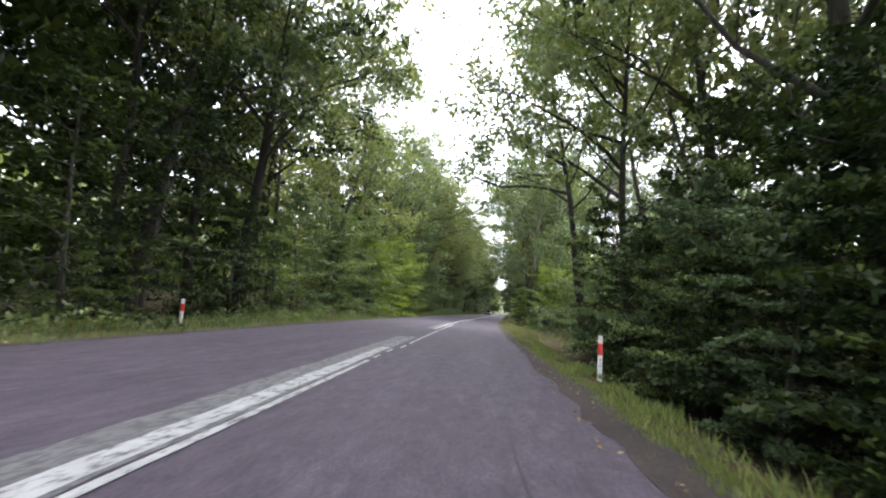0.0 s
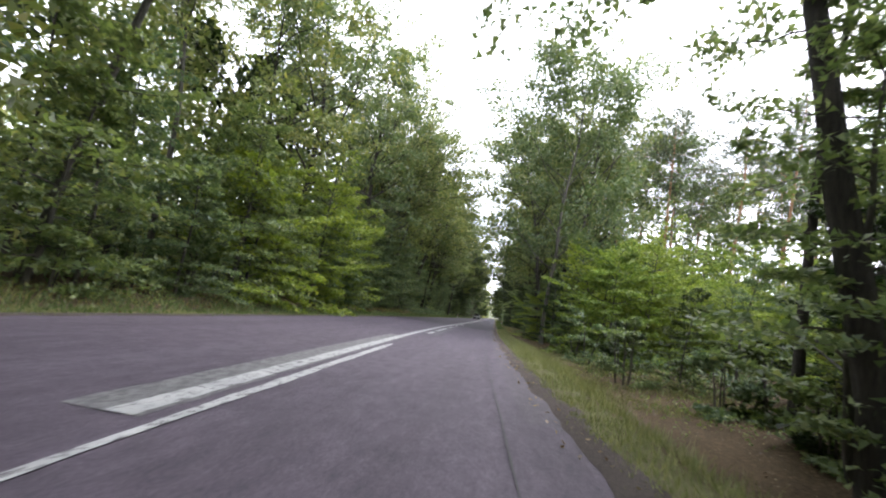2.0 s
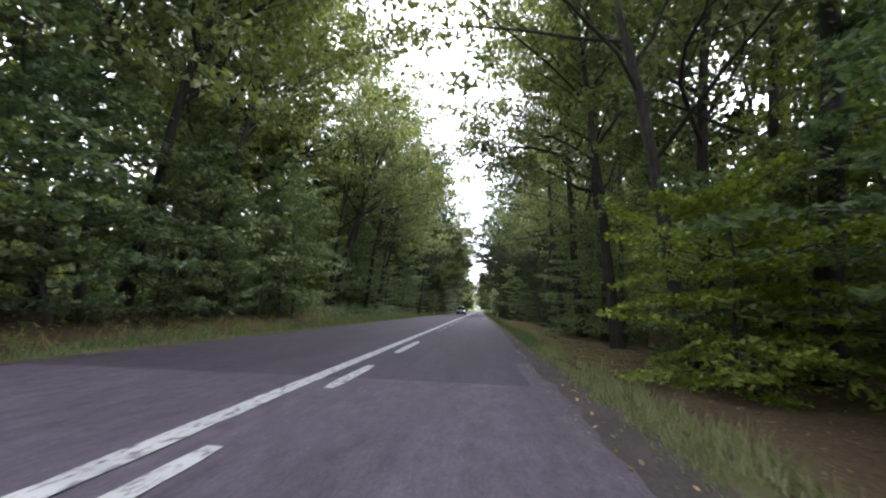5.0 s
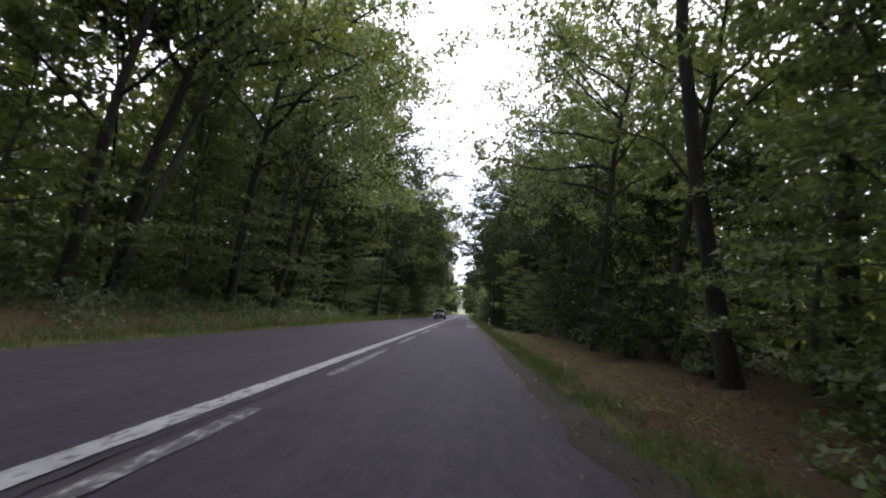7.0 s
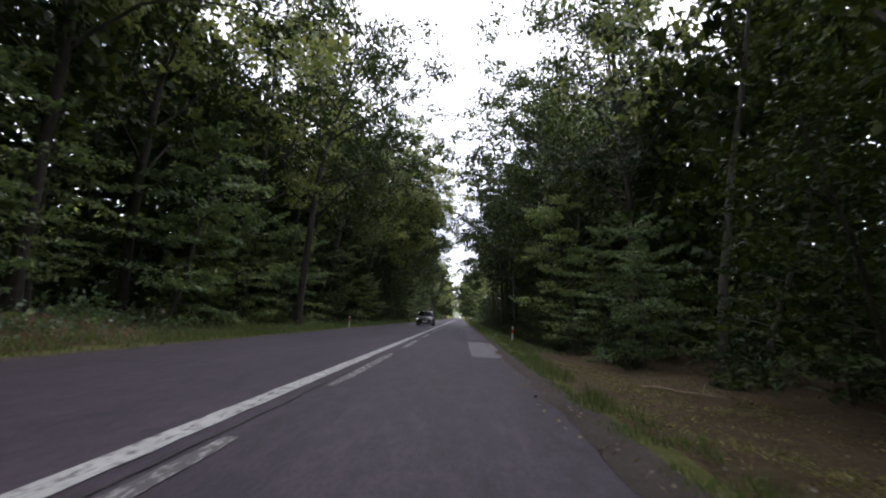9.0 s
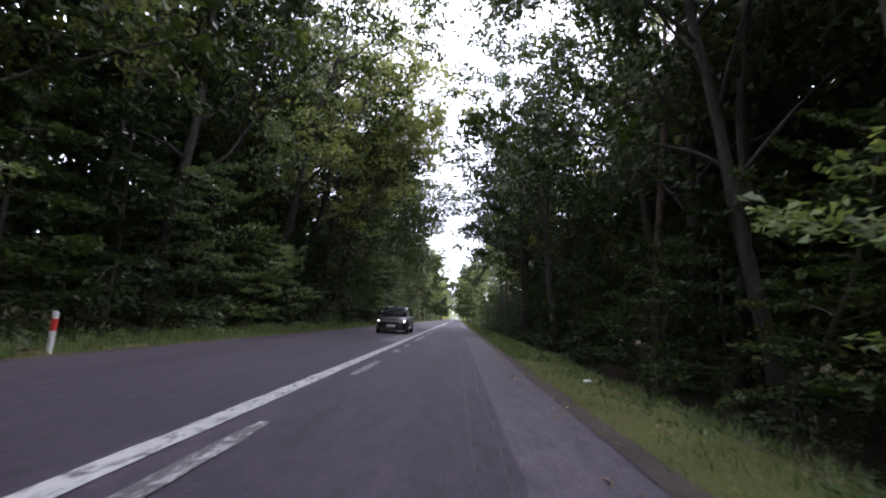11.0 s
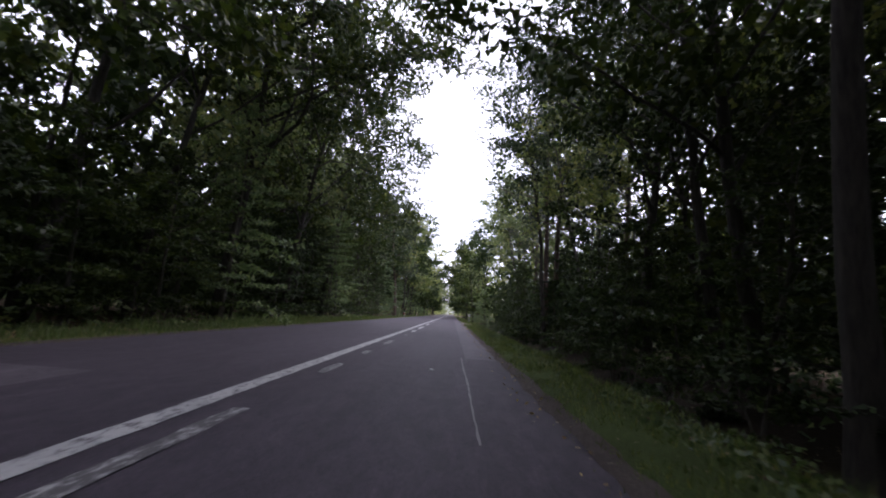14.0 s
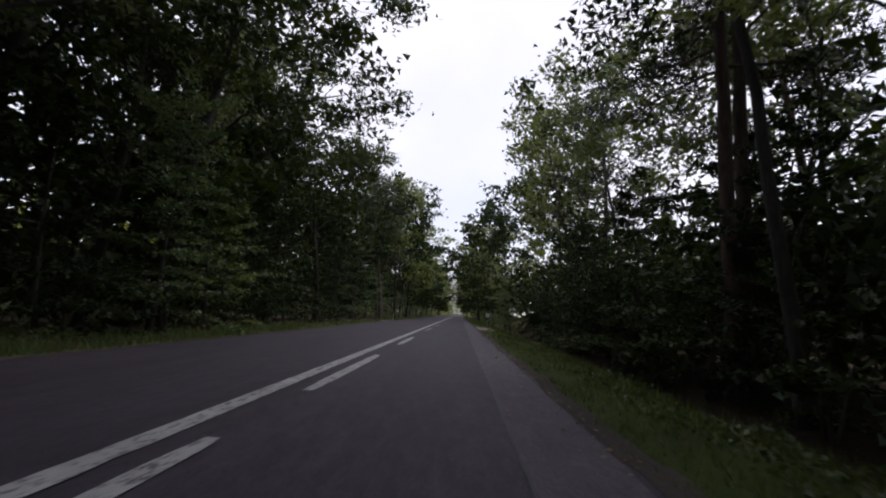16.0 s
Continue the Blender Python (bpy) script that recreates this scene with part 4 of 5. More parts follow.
for stretch, count, y0, y1, top in (("inner", 24500, 106, 168, 22), ("gap", 4300, 168, 187, 8), ("outer", 12000, 187, 225, 19)):
    woods("mid_woods_west_" + stretch, count, LEFT - 15, LEFT - 6.5, y0, y1, top, 0.75, MID, LEAF_OAK_SHADED, 0.3, 0.5)
woods("mid_woods_east_start", 14000, 10, 18, -12, 28, 8.5, 0.36, MID, LEAF_OAK, 0.3, 0.3)
woods("mid_woods_east_open", 17000, 20, 38, 50, 92, 9.5, 0.42, MID, LEAF_BRIGHT, 0.3, 0.2)
woods("mid_woods_east_glade", 9000, 12, 24, 64, 92, 8.5, 0.4, MID, LEAF_BRIGHT, 0.3, 0.2)
woods("mid_woods_east_middle", 20000, 9.5, 18, 62, 106, 12.5, 0.42, MID, LEAF_OAK, 0.3, 0.5)
woods("mid_woods_east_edge", 15000, 9.8, 18, 24, 35.5, 8.5, 0.3, "green undergrowth behind the oaks", LEAF_OAK, 0.3, 0.0)
woods("mid_woods_east_inner", 7500, 9.5, 18, 106, 125, 19, 0.75, MID, LEAF_OAK_SHADED, 0.3, 0.4)
woods("mid_woods_east", 30000, 10.2, 17, 125, 154, 20, 0.6, MID, LEAF_OAK_SHADED, 0.3, 0.3)
woods("mid_woods_east_outer", 17000, 9.5, 17, 154, 182, 16, 0.5, MID, LEAF_OAK_SHADED, 0.3, 0.3)
woods("mid_woods_east_low", 15000, 9, 17, 178, 250, 8.5, 0.5, MID, LEAF_BEECH_SHADED, 0.3, 0.2)
# thicket added to deepen the dark under the pines, leaves shade-coloured
woods("mid_woods_east_foot", 11000, 7.2, 12, 176, 236, 4.2, 0.45, "low dark thicket under the pines", LEAF_BEECH_SHADED, 0.3, 0.0)
woods("low_woods_east", 9000, 22, 30, -70, 300, 6, 1.5, "dense dark thicket behind the forest trees", LEAF_OAK_SHADED)
woods("low_woods_west", 9000, -34, LEFT - 17, -70, 300, 6, 1.5, "dense dark thicket behind the forest trees", LEAF_OAK_SHADED)
woods("outer_woods_east", 34000, 44, 170, -120, 420, 15, 3.6, "distant forest canopy beyond the road edge woods")
woods("outer_woods_west", 34000, -170, -46, -120, 420, 16, 3.6, "distant forest canopy beyond the road edge woods")
woods("woods_ahead_east", 12000, 5.5, 26, 270, 900, 17, 1.3, "distant forest edge along the straight road")
woods("woods_end", 2600, -13, 8, 560, 640, 15, 1.2, "distant forest where the road bends out of sight", LEAF_OAK)
woods("canopy_ahead", 1500, LEFT + 0.5, RIGHT + 1, 300, 620, 7, 0.7, "far leaves meeting over the road", LEAF_OAK, 0.3, 8)
woods("woods_ahead_west", 12000, -30, LEFT - 2.5, 270, 900, 17, 1.3, "distant forest edge along the straight road")


def undergrowth(name, count, r0, r1, mat, label):
    """Low leafy growth in drifts on the forest floor."""
    r, y = rs_gen.uniform(r0, r1, count), rs_gen.uniform(-30, 200, count)
    keep = np.array([noise.noise((a * 0.22, b * 0.22, 1.0)) + 0.5 * noise.noise((a * 0.9, b * 0.9, 2.0)) for a, b in zip(r, y)])
    r, y, keep = r[keep > -0.05], y[keep > -0.05], keep[keep > -0.05]
    z = np.array([ground_z(a, b) for a, b in zip(r, y)]) + rs_gen.uniform(0.02, 1, len(r)) * (0.35 + 1.6 * np.clip(keep, 0, 1))
    c = np.stack([r + bends(y), y, z], 1)
    a, b = leaf_vectors(rs_gen, len(r), 0.3, 0.16, 0.5)
    return tagged(leaf_object(name, c, a, b, mat, None, 3), label, "undergrowth", kind="stuff")


undergrowth("undergrowth_east", 26000, 6.5, 24, LEAF_BEECH, "low leafy undergrowth on the forest floor")
undergrowth("undergrowth_west", 26000, -30, LEFT - 2.6, LEAF_BEECH, "low leafy undergrowth on the forest floor")


def bank_growth(name, count, r0, r1, y0, y1, tall, label, mat, leaf=0.13):
    r, y = rs_gen.uniform(r0, r1, count), rs_gen.uniform(y0, y1, count)
    lump = np.array([noise.noise((a * 0.5, b * 0.5, 3.0)) + 0.5 * noise.noise((a * 1.7, b * 1.7, 5.0)) for a, b in zip(r, y)])
    ok = lump > -0.1
    r, y, lump = r[ok], y[ok], lump[ok]
    z = np.array([ground_z(a, b) for a, b in zip(r, y)]) + rs_gen.uniform(0.02, 1, len(r)) * tall * (0.3 + np.clip(lump, 0, 1) * 1.4)
    a, b = leaf_vectors(rs_gen, len(r), leaf, leaf * 0.65, 0.4)
    return tagged(leaf_object(name, np.stack([r + bends(y), y, z], 1), a, b, mat, None, 4), label, "undergrowth", kind="stuff")


bank_growth("bramble_west", 15000, LEFT - 6.5, LEFT - 1.3, 78, 116, 0.85, "low brambles and weeds on the leafy bank", LEAF_BEECH)
bank_growth("weeds_west", 11000, LEFT - 5.5, LEFT - 1.2, -4, 40, 0.6, "green weeds between verge and trees", LEAF_BEECH)
bank_growth("weeds_east", 9000, 4.2, 9.5, 30, 47, 0.6, "green weeds and seedlings beside the verge", LEAF_BEECH, 0.075)
bank_growth("weeds_ditch_east", 21000, 2.3, 4.15, 118, 205, 0.22, "lush green weeds on the ditch slope", GRASS_LUSH_SHADED, 0.08)
bank_growth("weeds_far_west", 7000, LEFT - 3.2, LEFT - 0.9, 116, 200, 0.4, "low green weeds along the verge", GRASS_LUSH_SHADED)
bank_growth("weeds_middle_west", 6000, LEFT - 3.4, LEFT - 1.0, 118, 156, 0.55, "green weeds standing behind the mown verge", LEAF_BEECH, 0.1)


def blades(name, count, side, width, y0, y1, tall, wide, label, mat=GRASS):
    y = rs_gen.uniform(y0, y1, count)
    u = rs_gen.uniform(-0.13, 1.1, count)
    edge = np.array([road_edge(side, float(q)) for q in y])
    w = np.array([width(float(q)) * (1 + 0.25 * wob(q * 0.4, 2.2 + side)) for q in y])
    r = edge + side * u * w
    dens = np.array([noise.noise((a * 1.3, b * 1.3, 6.0)) for a, b in zip(r, y)])
    ok = dens > -0.25
    r, y, u, dens = r[ok], y[ok], u[ok], dens[ok]
    h = tall * (0.35 + 0.9 * rs_gen.uniform(0, 1, len(r))) * (0.45 + np.clip(u, 0, 1)) * (1 + 0.7 * dens)
    z = np.array([ground_z(a, b) + 0.03 for a, b in zip(r, y)])
    up = np.stack([rs_gen.normal(size=len(r)) * 0.35, rs_gen.normal(size=len(r)) * 0.35, np.ones(len(r))], 1)
    a = unit(up) * h[:, None] / 2
    b = unit(np.cross(a, rs_gen.normal(size=a.shape))) * wide * rs_gen.uniform(0.6, 1.3, (len(r), 1))
    c = np.stack([r + bends(y), y, z], 1) + a
    return tagged(leaf_object(name, c, a, b, mat, None, 3), label, "grass", kind="stuff")


blades("grass_east_bend", 15000, 1, right_width, -8, 20, 0.13, 0.007, "short green grass along the asphalt edge")
blades("grass_east_start", 27000, 1, right_width, 20, 66, 0.17, 0.007, "pale dry grass along the asphalt edge", GRASS_PALE)
# far verge blades carry the tree shade in their colour
blades("grass_east_lush", 29000, 1, right_width, 136, 200, 0.16, 0.008, "lush grass along the asphalt edge, tree shade in its colour", GRASS_LUSH_SHADED)
blades("grass_east", 32000, 1, right_width, 66, 136, 0.14, 0.007, "short green grass along the asphalt edge")
blades("grass_west", 45000, -1, left_width, -8, 205, 0.24, 0.013, "rough green grass along the asphalt edge")
blades("grass_west_middle", 16000, -1, left_width, 112, 205, 0.26, 0.011, "tall green grass along the asphalt edge")
blades("far_grass_east", 6000, 1, right_width, 200, 330, 0.2, 0.03, "short green grass along the asphalt edge", GRASS_LUSH_SHADED)
blades("far_grass_west", 6000, -1, left_width, 205, 330, 0.22, 0.03, "rough green grass along the asphalt edge")


def rough_grass(name, count, r0, r1, y0, y1, tall, label, flat=0.5):
    """Dry tufts standing in drifts."""
    r, y = rs_gen.uniform(r0, r1, count), rs_gen.uniform(y0, y1, count)
    lump = np.array([noise.noise((a * 0.7, b * 0.7, 9.0)) + 0.6 * noise.noise((a * 2.3, b * 2.3, 4.0)) for a, b in zip(r, y)])
    r, y, lump = r[lump > -0.15], y[lump > -0.15], lump[lump > -0.15]
    h = tall * rs_gen.uniform(0.4, 1.2, len(r)) * (0.6 + np.clip(lump, 0, 1))
    a = unit(rs_gen.normal(size=(len(r), 3)) * np.array((flat, flat, 0)) + np.array((0, 0, 1.0))) * h[:, None] / 2
    b = unit(np.cross(a, rs_gen.normal(size=a.shape))) * 0.008
    z = np.array([ground_z(p, q) for p, q in zip(r, y)])
    return tagged(leaf_object(name, np.stack([r + bends(y), y, z], 1) + a, a, b, GRASS_DRY, None, 3), label, "grass", kind="stuff")


rough_grass("rough_grass_east", 13000, 2.3, 7.5, 32, 45, 0.28, "pale dry grass tufts beyond the mown verge")
rough_grass("straw_east", 26000, 1.9, 5.8, 62, 114, 0.16, "flattened dry straw and stalks on the leaf litter", 2.2)
rough_grass("straw_west", 12000, LEFT - 4.5, LEFT - 0.9, 66, 116, 0.24, "dry stalks and grass on the leafy bank", 1.0)
rough_grass("rough_grass_west", 12000, LEFT - 3.2, LEFT - 1.2, 0, 80, 0.3, "pale dry grass tufts below the trees")


def litter(name, count, r0, r1, label, size=0.075):
    r, y = rs_gen.uniform(r0, r1, count), rs_gen.uniform(-5, 205, count)
    z = np.array([(0.012 if LEFT < a < RIGHT else ground_z(a, b) + 0.035) for a, b in zip(r, y)])
    c = np.stack([r + bends(y), y, z], 1)
    a, b = leaf_vectors(rs_gen, count, size, size * 0.7, 0.72)
    return tagged(leaf_object(name, c, a, b, DEAD_LEAF), label, "fallen leaves", kind="stuff")


litter("fallen_leaves_east", 16000, RIGHT - 0.1, RIGHT + 6.5, "brown and yellow fallen leaves on the verge and ditch", 0.055)
litter("edge_leaves", 1500, RIGHT - 0.5, RIGHT + 0.15, "scattered fallen leaves on the asphalt edge", 0.06)
litter("fallen_leaves_west", 9000, LEFT - 6, LEFT - 0.2, "brown and yellow fallen leaves on the bank", 0.11)

# ---------------------------------------------------------------- delineator posts
POST_WHITE = plain("white_plastic", (0.78, 0.78, 0.76), 0.45, 0, 9, 0.18)
POST_RED = plain("red_film", (0.62, 0.045, 0.035), 0.4, 0, 9, 0.15)
BAR_GREY = plain("faded_print", (0.32, 0.33, 0.4), 0.6)


def prism(outline, z0, z1, cut=0.0):
    """An upright prism over an outline; cut slopes its top down towards +y."""
    bm = bmesh.new()
    low = [bm.verts.new((x, y, z0)) for x, y in outline]
    top = [bm.verts.new((x, y, z1 - cut * (y > 0))) for x, y in outline]
    bm.faces.new(low[::-1]), bm.faces.new(top)
    for i in range(len(outline)):
        j = (i + 1) % len(outline)
        bm.faces.new((low[i], low[j], top[j], top[i]))
    return bm


def box(sx, sy, sz, at, bevel=0.0):
    bm = bmesh.new()
    bmesh.ops.create_cube(bm, size=1.0, matrix=Matrix.Translation(at) @ Matrix.Diagonal((sx, sy, sz, 1)))
    if bevel:
        bmesh.ops.bevel(bm, geom=bm.edges[:], offset=bevel, segments=2, affect="EDGES")
    return bm


def delineator(r, y, turn, side, tilt=0.0):
    w, d = 0.045, 0.042
    shape = [(-w, -d * 0.5), (-w * 0.55, -d), (w * 0.55, -d), (w, -d * 0.5), (w * 0.8, d), (-w * 0.8, d)]
    wide = [(x * 1.04, q * 1.06) for x, q in shape]
    root = new("delineator_post")
    part("shaft", prism(shape, -0.25, 0.83, 0.03), POST_WHITE, root)
    part("red_band", prism(wide, 0.45, 0.68), POST_RED, root, "red reflective band")
    for z in (0.36, 0.3, 0.24):
        part("number_bar", box(0.035, 0.004, 0.026, (0.0, -0.045, z)), BAR_GREY, root)
    root.matrix_basis = pose(r + bend_x(y), y, ground_z(r, y) + 0.03, tilt, 0, turn)
    return tagged(root, "white plastic roadside post with red band, in the grass verge", "road post", "delineator posts")


delineator(2.3, 9.5, 0, 1)
delineator(LEFT - 1.6, 12.7, 4, -1, 2)
delineator(2.75, 124.5, -3, 1)
delineator(LEFT - 0.3, 131, 3, -1)
delineator(LEFT - 0.6, 236, 0, -1)
delineator(LEFT - 0.5, 262, 0, -1)


def roadside_plate(r, y):
    """A low post with a small white plate."""
    root = new("roadside_sign")
    part("post", prism([(0.03 * math.cos(k * math.pi / 4), 0.03 * math.sin(k * math.pi / 4)) for k in range(8)], -0.3, 1.05), BAR_GREY, root, "thin grey metal post")
    plate = part("plate", box(0.26, 0.012, 0.3, (0, -0.036, 1.12), 0.004), POST_WHITE, root, "small white plate")
    for z in (1.17, 1.07):
        part("print_bar", box(0.16, 0.004, 0.04, (0, -0.044, z)), BAR_GREY, plate)
    root.matrix_basis = pose(r + bend_x(y), y, ground_z(r, y), 0, 0, 0)
    return tagged(root, "small white plate on a thin grey post in the verge", "road sign")


roadside_plate(2.5, 221)

# ---------------------------------------------------------------- forest tracks that join the road
def track(name, r0, r1, a, b, label):
    verts, faces = [], []
    for i in range(13):
        r = r0 + (r1 - r0) * i / 12
        flare = 2.2 * max(0, 1 - i / 3)
        for y in (a - flare + 0.3 * wob(r, 1), b + flare + 0.3 * wob(r, 2)):
            verts.append((r + bend_x(y), y, (ground_z(r, y) if i else -0.01) + 0.06))
        if i:
            faces.append((2 * i - 2, 2 * i - 1, 2 * i + 1, 2 * i))
    return tagged(mesh_object(name, verts, faces, GRAVEL), label, "forest track", kind="structure")


track("track_west", LEFT + 0.05, LEFT - 16, 226, 231, "pale sandy forest track joining the road")
track("track_east", RIGHT - 0.05, RIGHT + 14, 214, 217.5, "pale sandy forest track joining the road")

# ---------------------------------------------------------------- oncoming car
PAINT_BLACK, t_, b_ = material("black_car_paint")
b_.inputs["Base Color"].default_value = (0.007, 0.007, 0.009, 1)
b_.inputs["Roughness"].default_value = 0.28
b_.inputs["Coat Weight"].default_value = 0.45
GLASS_DARK = plain("tinted_glass", (0.015, 0.017, 0.02), 0.06, 0, 3, 0.1)
TYRE = plain("tyre_rubber", (0.02, 0.02, 0.02), 0.85)
CHROME = plain("chrome", (0.75, 0.76, 0.78), 0.15, 1.0)
PLASTIC = plain("black_plastic", (0.02, 0.02, 0.022), 0.6)
LAMP, t_, b_ = material("headlamp")
b_.inputs["Base Color"].default_value = (0.85, 0.87, 0.9, 1)
b_.inputs["Roughness"].default_value = 0.1
b_.inputs["Emission Color"].default_value = (1, 0.97, 0.9, 1)
b_.inputs["Emission Strength"].default_value = 1.5
LAMP_GLASS = plain("lamp_glass", (0.5, 0.52, 0.55), 0.08, 0.6, 12, 0.5)
VISOR = plain("pale_visor", (0.5, 0.5, 0.48), 0.5)


def loft(sections, mat, name, parent, label=""):
    """Closed rings of equal count along the car, joined and rounded."""
    bm = bmesh.new()
    rings = [[bm.verts.new(p) for p in ring] for ring in sections]
    n = len(rings[0])
    for a, b in zip(rings, rings[1:]):
        for i in range(n):
            bm.faces.new((a[i], a[(i + 1) % n], b[(i + 1) % n], b[i]))
    bm.faces.new(rings[0][::-1]), bm.faces.new(rings[-1])
    bmesh.ops.recalc_face_normals(bm, faces=bm.faces[:])
    ob = part(name, bm, mat, parent, label)
    ob.data.polygons.foreach_set("use_smooth", [True] * len(ob.data.polygons))
    sub = ob.modifiers.new("round", "SUBSURF")
    sub.levels = sub.render_levels = 2
    return ob


def car(r, y):
    """A tall people carrier, its nose at the origin, its tail towards +y."""
    root = new("car")

    def ring(at, half, low, mid, high, shoulder, crown):
        pts = [(-half * 0.84, low), (-half * 0.98, low + 0.1), (-half, mid - 0.16), (-half * 0.985, mid), (-half * shoulder, high), (-half * shoulder * 0.5, high + crown),
               (half * shoulder * 0.5, high + crown), (half * shoulder, high), (half * 0.985, mid), (half, mid - 0.16), (half * 0.98, low + 0.1), (half * 0.84, low)]
        return [(x, at, z) for x, z in pts]

    body = loft([ring(-0.02, 0.62, 0.3, 0.56, 0.66, 0.86, 0.01), ring(0.03, 0.78, 0.2, 0.62, 0.76, 0.88, 0.02), ring(0.22, 0.9, 0.18, 0.7, 0.86, 0.88, 0.03), ring(0.62, 0.94, 0.18, 0.82, 0.97, 0.86, 0.045),
                 ring(1.05, 0.945, 0.18, 0.9, 1.06, 0.9, 0.04), ring(2.2, 0.945, 0.18, 0.94, 1.08, 0.92, 0.02), ring(3.7, 0.945, 0.18, 0.97, 1.1, 0.92, 0.02), ring(4.4, 0.9, 0.2, 0.98, 1.1, 0.9, 0.0),
                 ring(4.6, 0.82, 0.3, 0.9, 1.02, 0.9, 0.0)], PAINT_BLACK, "body", root)

    def cab(at, half, high, top):
        return [(-half, at, 1.02), (-half * 0.985, at, 1.14), (-top, at, high - 0.07), (-top * 0.82, at, high), (-top * 0.3, at, high + 0.02), (top * 0.3, at, high + 0.02), (top * 0.82, at, high), (top, at, high - 0.07),
                (half * 0.985, at, 1.14), (half, at, 1.02)]

    loft([cab(0.78, 0.82, 1.06, 0.78), cab(1.15, 0.86, 1.28, 0.75), cab(1.85, 0.875, 1.61, 0.68), cab(2.5, 0.875, 1.67, 0.68), cab(3.4, 0.875, 1.66, 0.67), cab(4.2, 0.86, 1.58, 0.66), cab(4.5, 0.82, 1.18, 0.74)],
         PAINT_BLACK, "cabin", root)

    def pane(name, pts, mat=GLASS_DARK, label="", thick=0.012):
        bm = bmesh.new()
        bm.faces.new([bm.verts.new(p) for p in pts])
        bmesh.ops.solidify(bm, geom=bm.faces[:], thickness=thick)
        return part(name, bm, mat, root, label)

    pane("windscreen", [(-0.79, 0.86, 1.12), (0, 0.8, 1.13), (0.79, 0.86, 1.12), (0.72, 1.3, 1.37), (0.64, 1.8, 1.605), (0, 1.8, 1.645), (-0.64, 1.8, 1.605), (-0.72, 1.3, 1.37)], label="sloping dark windscreen")
    for sx in (-1, 1):
        pane("sun_visor", [(sx * 0.1, 1.6, 1.575), (sx * 0.5, 1.62, 1.56), (sx * 0.5, 1.7, 1.6), (sx * 0.1, 1.68, 1.612)], VISOR, "pale sun visor behind the glass")
        pane("quarter_window", [(sx * 0.885, 1.25, 1.12), (sx * 0.885, 1.68, 1.12), (sx * 0.79, 1.68, 1.42), (sx * 0.84, 1.38, 1.25)])
        pane("side_window", [(sx * 0.89, 1.74, 1.12), (sx * 0.89, 2.62, 1.13), (sx * 0.735, 2.6, 1.57), (sx * 0.745, 1.9, 1.53), (sx * 0.79, 1.74, 1.44)])
        pane("side_window", [(sx * 0.89, 2.7, 1.13), (sx * 0.89, 3.5, 1.14), (sx * 0.735, 3.46, 1.56), (sx * 0.735, 2.68, 1.57)])
        pane("side_window", [(sx * 0.885, 3.56, 1.15), (sx * 0.86, 4.15, 1.2), (sx * 0.735, 4.1, 1.48), (sx * 0.735, 3.52, 1.56)])
        tube_v, tube_f = [], []
        tube(tube_v, tube_f, [np.array(p) for p in ((sx * 0.8, 1.3, 1.3), (sx * 0.725, 1.85, 1.6), (sx * 0.71, 2.6, 1.655), (sx * 0.7, 3.5, 1.645), (sx * 0.71, 4.1, 1.55), (sx * 0.86, 4.3, 1.2))], [0.016] * 6, 6)
        tagged(mesh_object("window_trim", tube_v, tube_f, CHROME, root, True), "bright trim over the side windows")
        tube_v, tube_f = [], []
        tube(tube_v, tube_f, [np.array(p) for p in ((sx * 0.9, 1.2, 1.1), (sx * 0.905, 2.5, 1.115), (sx * 0.9, 3.6, 1.13), (sx * 0.87, 4.3, 1.17))], [0.01] * 4, 6)
        mesh_object("window_trim", tube_v, tube_f, CHROME, root, True)
        bm = bmesh.new()
        lens = [bm.verts.new(p) for p in ((sx * 0.42, 0.02, 0.66), (sx * 0.68, 0.06, 0.63), (sx * 0.86, 0.3, 0.72), (sx * 0.9, 0.62, 0.9), (sx * 0.83, 0.45, 0.88), (sx * 0.66, 0.16, 0.79))]
        bm.faces.new(lens)
        bmesh.ops.triangulate(bm, faces=bm.faces[:])
        bmesh.ops.solidify(bm, geom=bm.faces[:], thickness=0.05)
        light = part("headlight", bm, LAMP_GLASS, root, "swept-back clear headlight")
        part("bulb", box(0.16, 0.06, 0.09, (sx * 0.74, 0.12, 0.72), 0.03), LAMP, light, "lit lamp")
        part("fog_light_trim", box(0.26, 0.03, 0.025, (sx * 0.62, 0.0, 0.36), 0.008), CHROME, root)
        part("mirror", box(0.22, 0.14, 0.15, (sx * 1.03, 1.35, 1.12), 0.05), PAINT_BLACK, root)
        for at in (1.7, 2.66, 3.55):
            part("door_seam", box(0.006, 0.012, 0.68, (sx * 0.9445, at, 0.66)), PLASTIC, root)
        for at in (2.45, 3.4):
            part("door_handle", box(0.03, 0.18, 0.03, (sx * 0.955, at, 0.92), 0.01), PAINT_BLACK, root)
        for wy in (0.88, 3.62):
            bm = bmesh.new()
            bmesh.ops.create_cone(bm, cap_ends=True, segments=28, radius1=0.385, radius2=0.385, depth=0.1, matrix=Matrix.Translation((sx * 0.905, wy, 0.36)) @ Matrix.Rotation(math.pi / 2, 4, "Y"))
            part("wheel_arch", bm, PLASTIC, root)
            bm = bmesh.new()
            bmesh.ops.create_cone(bm, cap_ends=True, segments=28, radius1=0.33, radius2=0.33, depth=0.22, matrix=Matrix.Translation((sx * 0.86, wy, 0.33)) @ Matrix.Rotation(math.pi / 2, 4, "Y"))
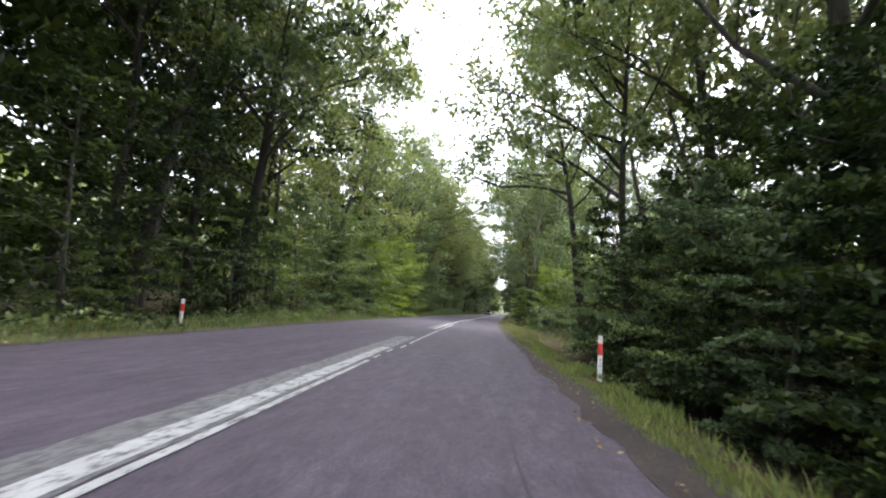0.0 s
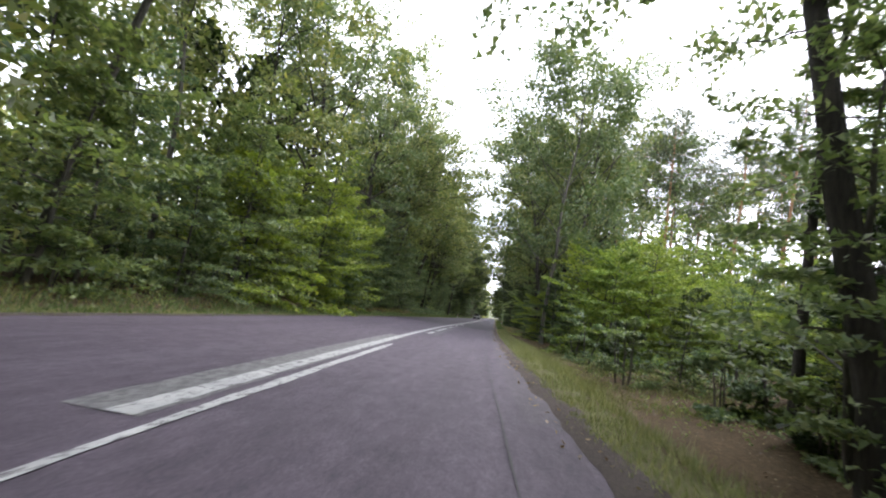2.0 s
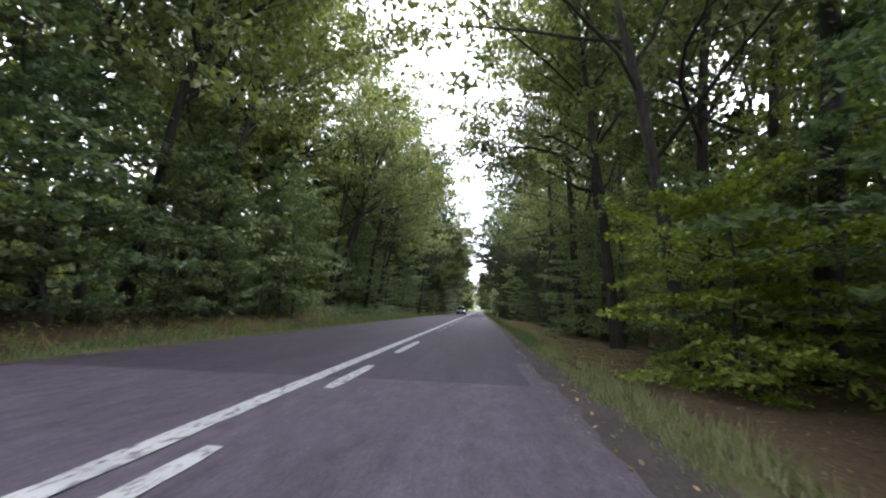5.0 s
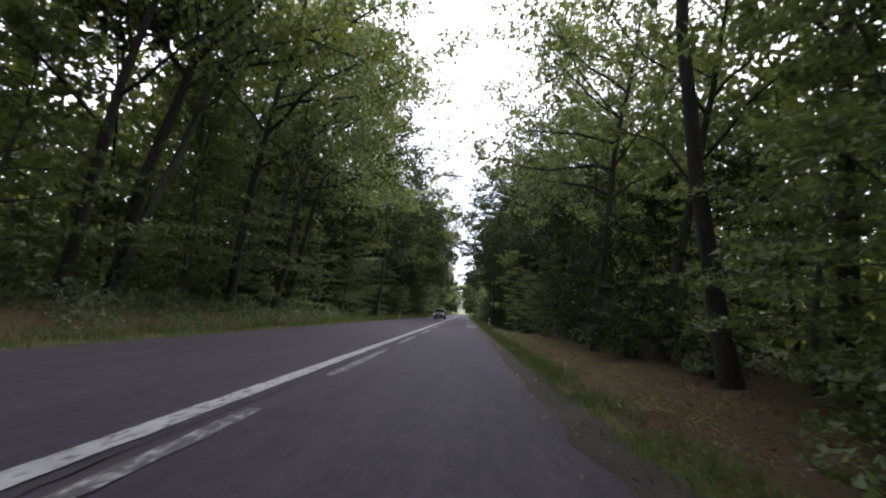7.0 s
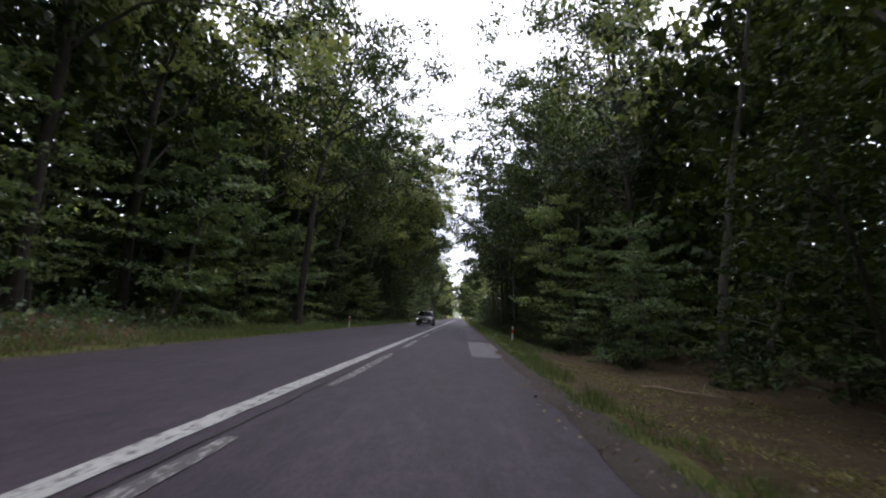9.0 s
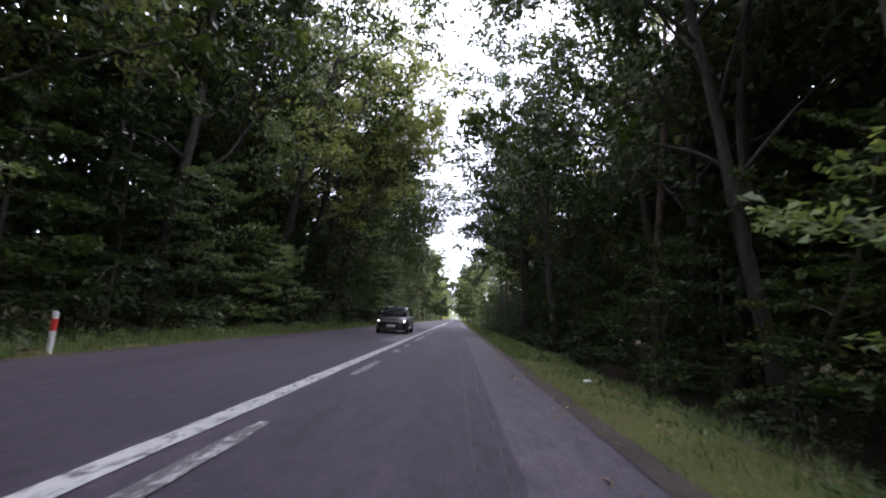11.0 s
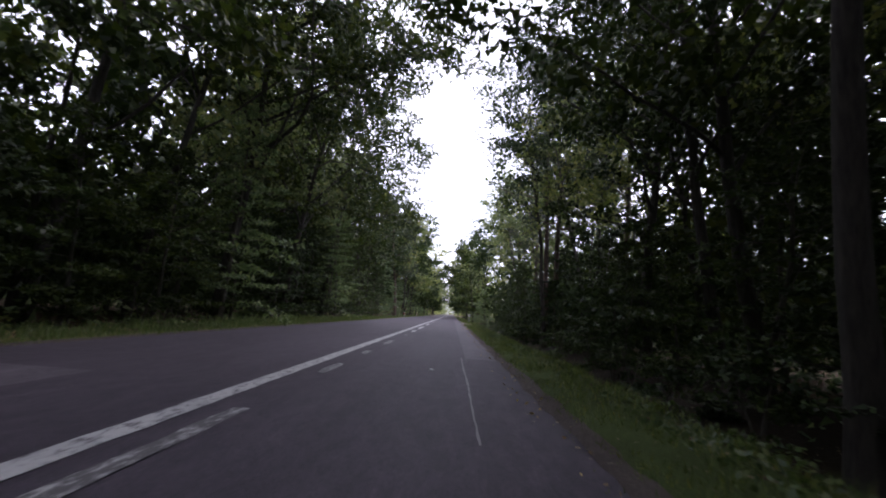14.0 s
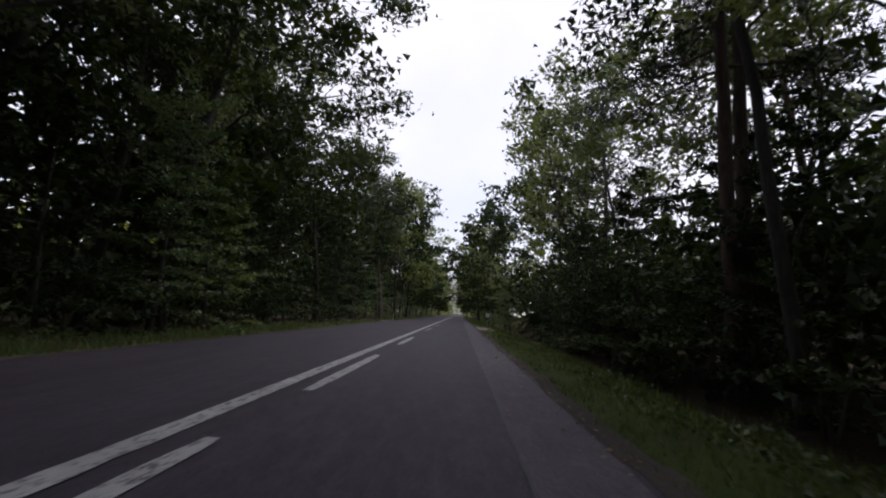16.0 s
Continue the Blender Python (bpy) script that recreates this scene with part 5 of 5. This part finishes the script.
            bmesh.ops.bevel(bm, geom=[e for e in bm.edges if len(e.link_faces) == 2 and e.calc_face_angle() > 1], offset=0.03, segments=2, affect="EDGES")
            wheel = part("wheel", bm, TYRE, root)
            bm = bmesh.new()
            for k in range(5):
                a = k * 2 * math.pi / 5
                m = Matrix.Translation((sx * 0.975, wy, 0.33)) @ Matrix.Rotation(a, 4, "X") @ Matrix.Translation((0, 0, 0.11)) @ Matrix.Diagonal((0.02, 0.075, 0.22, 1))
                bmesh.ops.create_cube(bm, size=1.0, matrix=m)
            bmesh.ops.create_cone(bm, cap_ends=True, segments=20, radius1=0.06, radius2=0.06, depth=0.03, matrix=Matrix.Translation((sx * 0.975, wy, 0.33)) @ Matrix.Rotation(math.pi / 2, 4, "Y"))
            part("rim", bm, CHROME, wheel, "silver five-spoke wheel rim")
    part("grille", box(0.86, 0.06, 0.14, (0, -0.02, 0.6), 0.03), PLASTIC, root, "black grille")
    part("grille_bar", box(0.8, 0.05, 0.05, (0, -0.045, 0.71), 0.015), CHROME, root, "bright bar over the grille")
    part("badge", box(0.11, 0.03, 0.085, (0, -0.075, 0.71), 0.02), CHROME, root)
    part("number_plate", box(0.52, 0.03, 0.115, (0, -0.05, 0.47), 0.004), POST_WHITE, root, "pale number plate")
    part("lower_intake", box(1.2, 0.06, 0.13, (0, -0.005, 0.3), 0.02), PLASTIC, root)
    part("wiper", box(0.6, 0.02, 0.02, (-0.2, 0.82, 1.14), 0.006), PLASTIC, root)
    root.matrix_basis = pose(r + bend_x(y), y, road_z(r))
    return tagged(root, "black people carrier with lit headlights in the opposite lane", "car")


car(-4.05, 149.3)

# ---------------------------------------------------------------- small things by the road
def fallen_branch(r, y, length, turn, seed, label):
    g = np.random.default_rng(seed)
    vs, fs = [], []
    pts = bent(g, (0, 0, 0.05), (1, 0.1, 0.05), length, 9, 0.12, -0.01)
    for p in pts:
        p[2] = max(0.03, p[2])
    tube(vs, fs, pts, [0.035 * (1 - 0.06 * i) for i in range(10)], 7)
    root = mesh_object("fallen_branch", vs, fs, BRANCH, smooth=True)
    vs, fs = [], []
    tube(vs, fs, bent(g, pts[6], (0.5, 0.7, 0.5), 0.3, 3, 0.1, 0), [0.015, 0.012, 0.01, 0.006], 5)
    mesh_object("side_twig", vs, fs, BRANCH, root)
    root.matrix_basis = pose(r + bend_x(y), y, ground_z(r, y) + 0.02, 0, 0, turn)
    return tagged(root, label, "branch")


BRANCH = bark("bare_wood", (0.2, 0.15, 0.1), (0.45, 0.36, 0.26), 9)
fallen_branch(3.75, 109.2, 1.7, -8, 3, "bare pale fallen branch lying on leaf litter")
fallen_branch(4.9, 63.0, 1.1, 40, 8, "bare pale fallen branch lying on leaf litter")
PAPER = plain("white_paper", (0.75, 0.75, 0.74), 0.8)


def scrap(r, y, size, z, seed):
    g = np.random.default_rng(seed)
    bm = bmesh.new()
    bmesh.ops.create_icosphere(bm, subdivisions=2, radius=size)
    for vert in bm.verts:
        vert.co = Vector((vert.co.x * 1.3, vert.co.y, vert.co.z * 0.45)) * g.uniform(0.7, 1.25)
    ob = part("paper_scrap", bm, PAPER)
    ob.matrix_basis = pose(r + bend_x(y), y, z + size * 0.3, 0, 0, g.uniform(0, 360))
    return tagged(ob, "crumpled scrap of white paper on the ground", "litter", "scraps of litter")


scrap(2.4, 131.6, 0.07, ground_z(2.4, 131.6) + 0.06, 1)
scrap(-0.26, 165.8, 0.035, 0.01, 2)
scrap(2.4, 152.0, 0.06, ground_z(2.4, 152) + 0.06, 3)
scrap(2.6, 48.0, 0.06, ground_z(2.6, 48) + 0.06, 4)
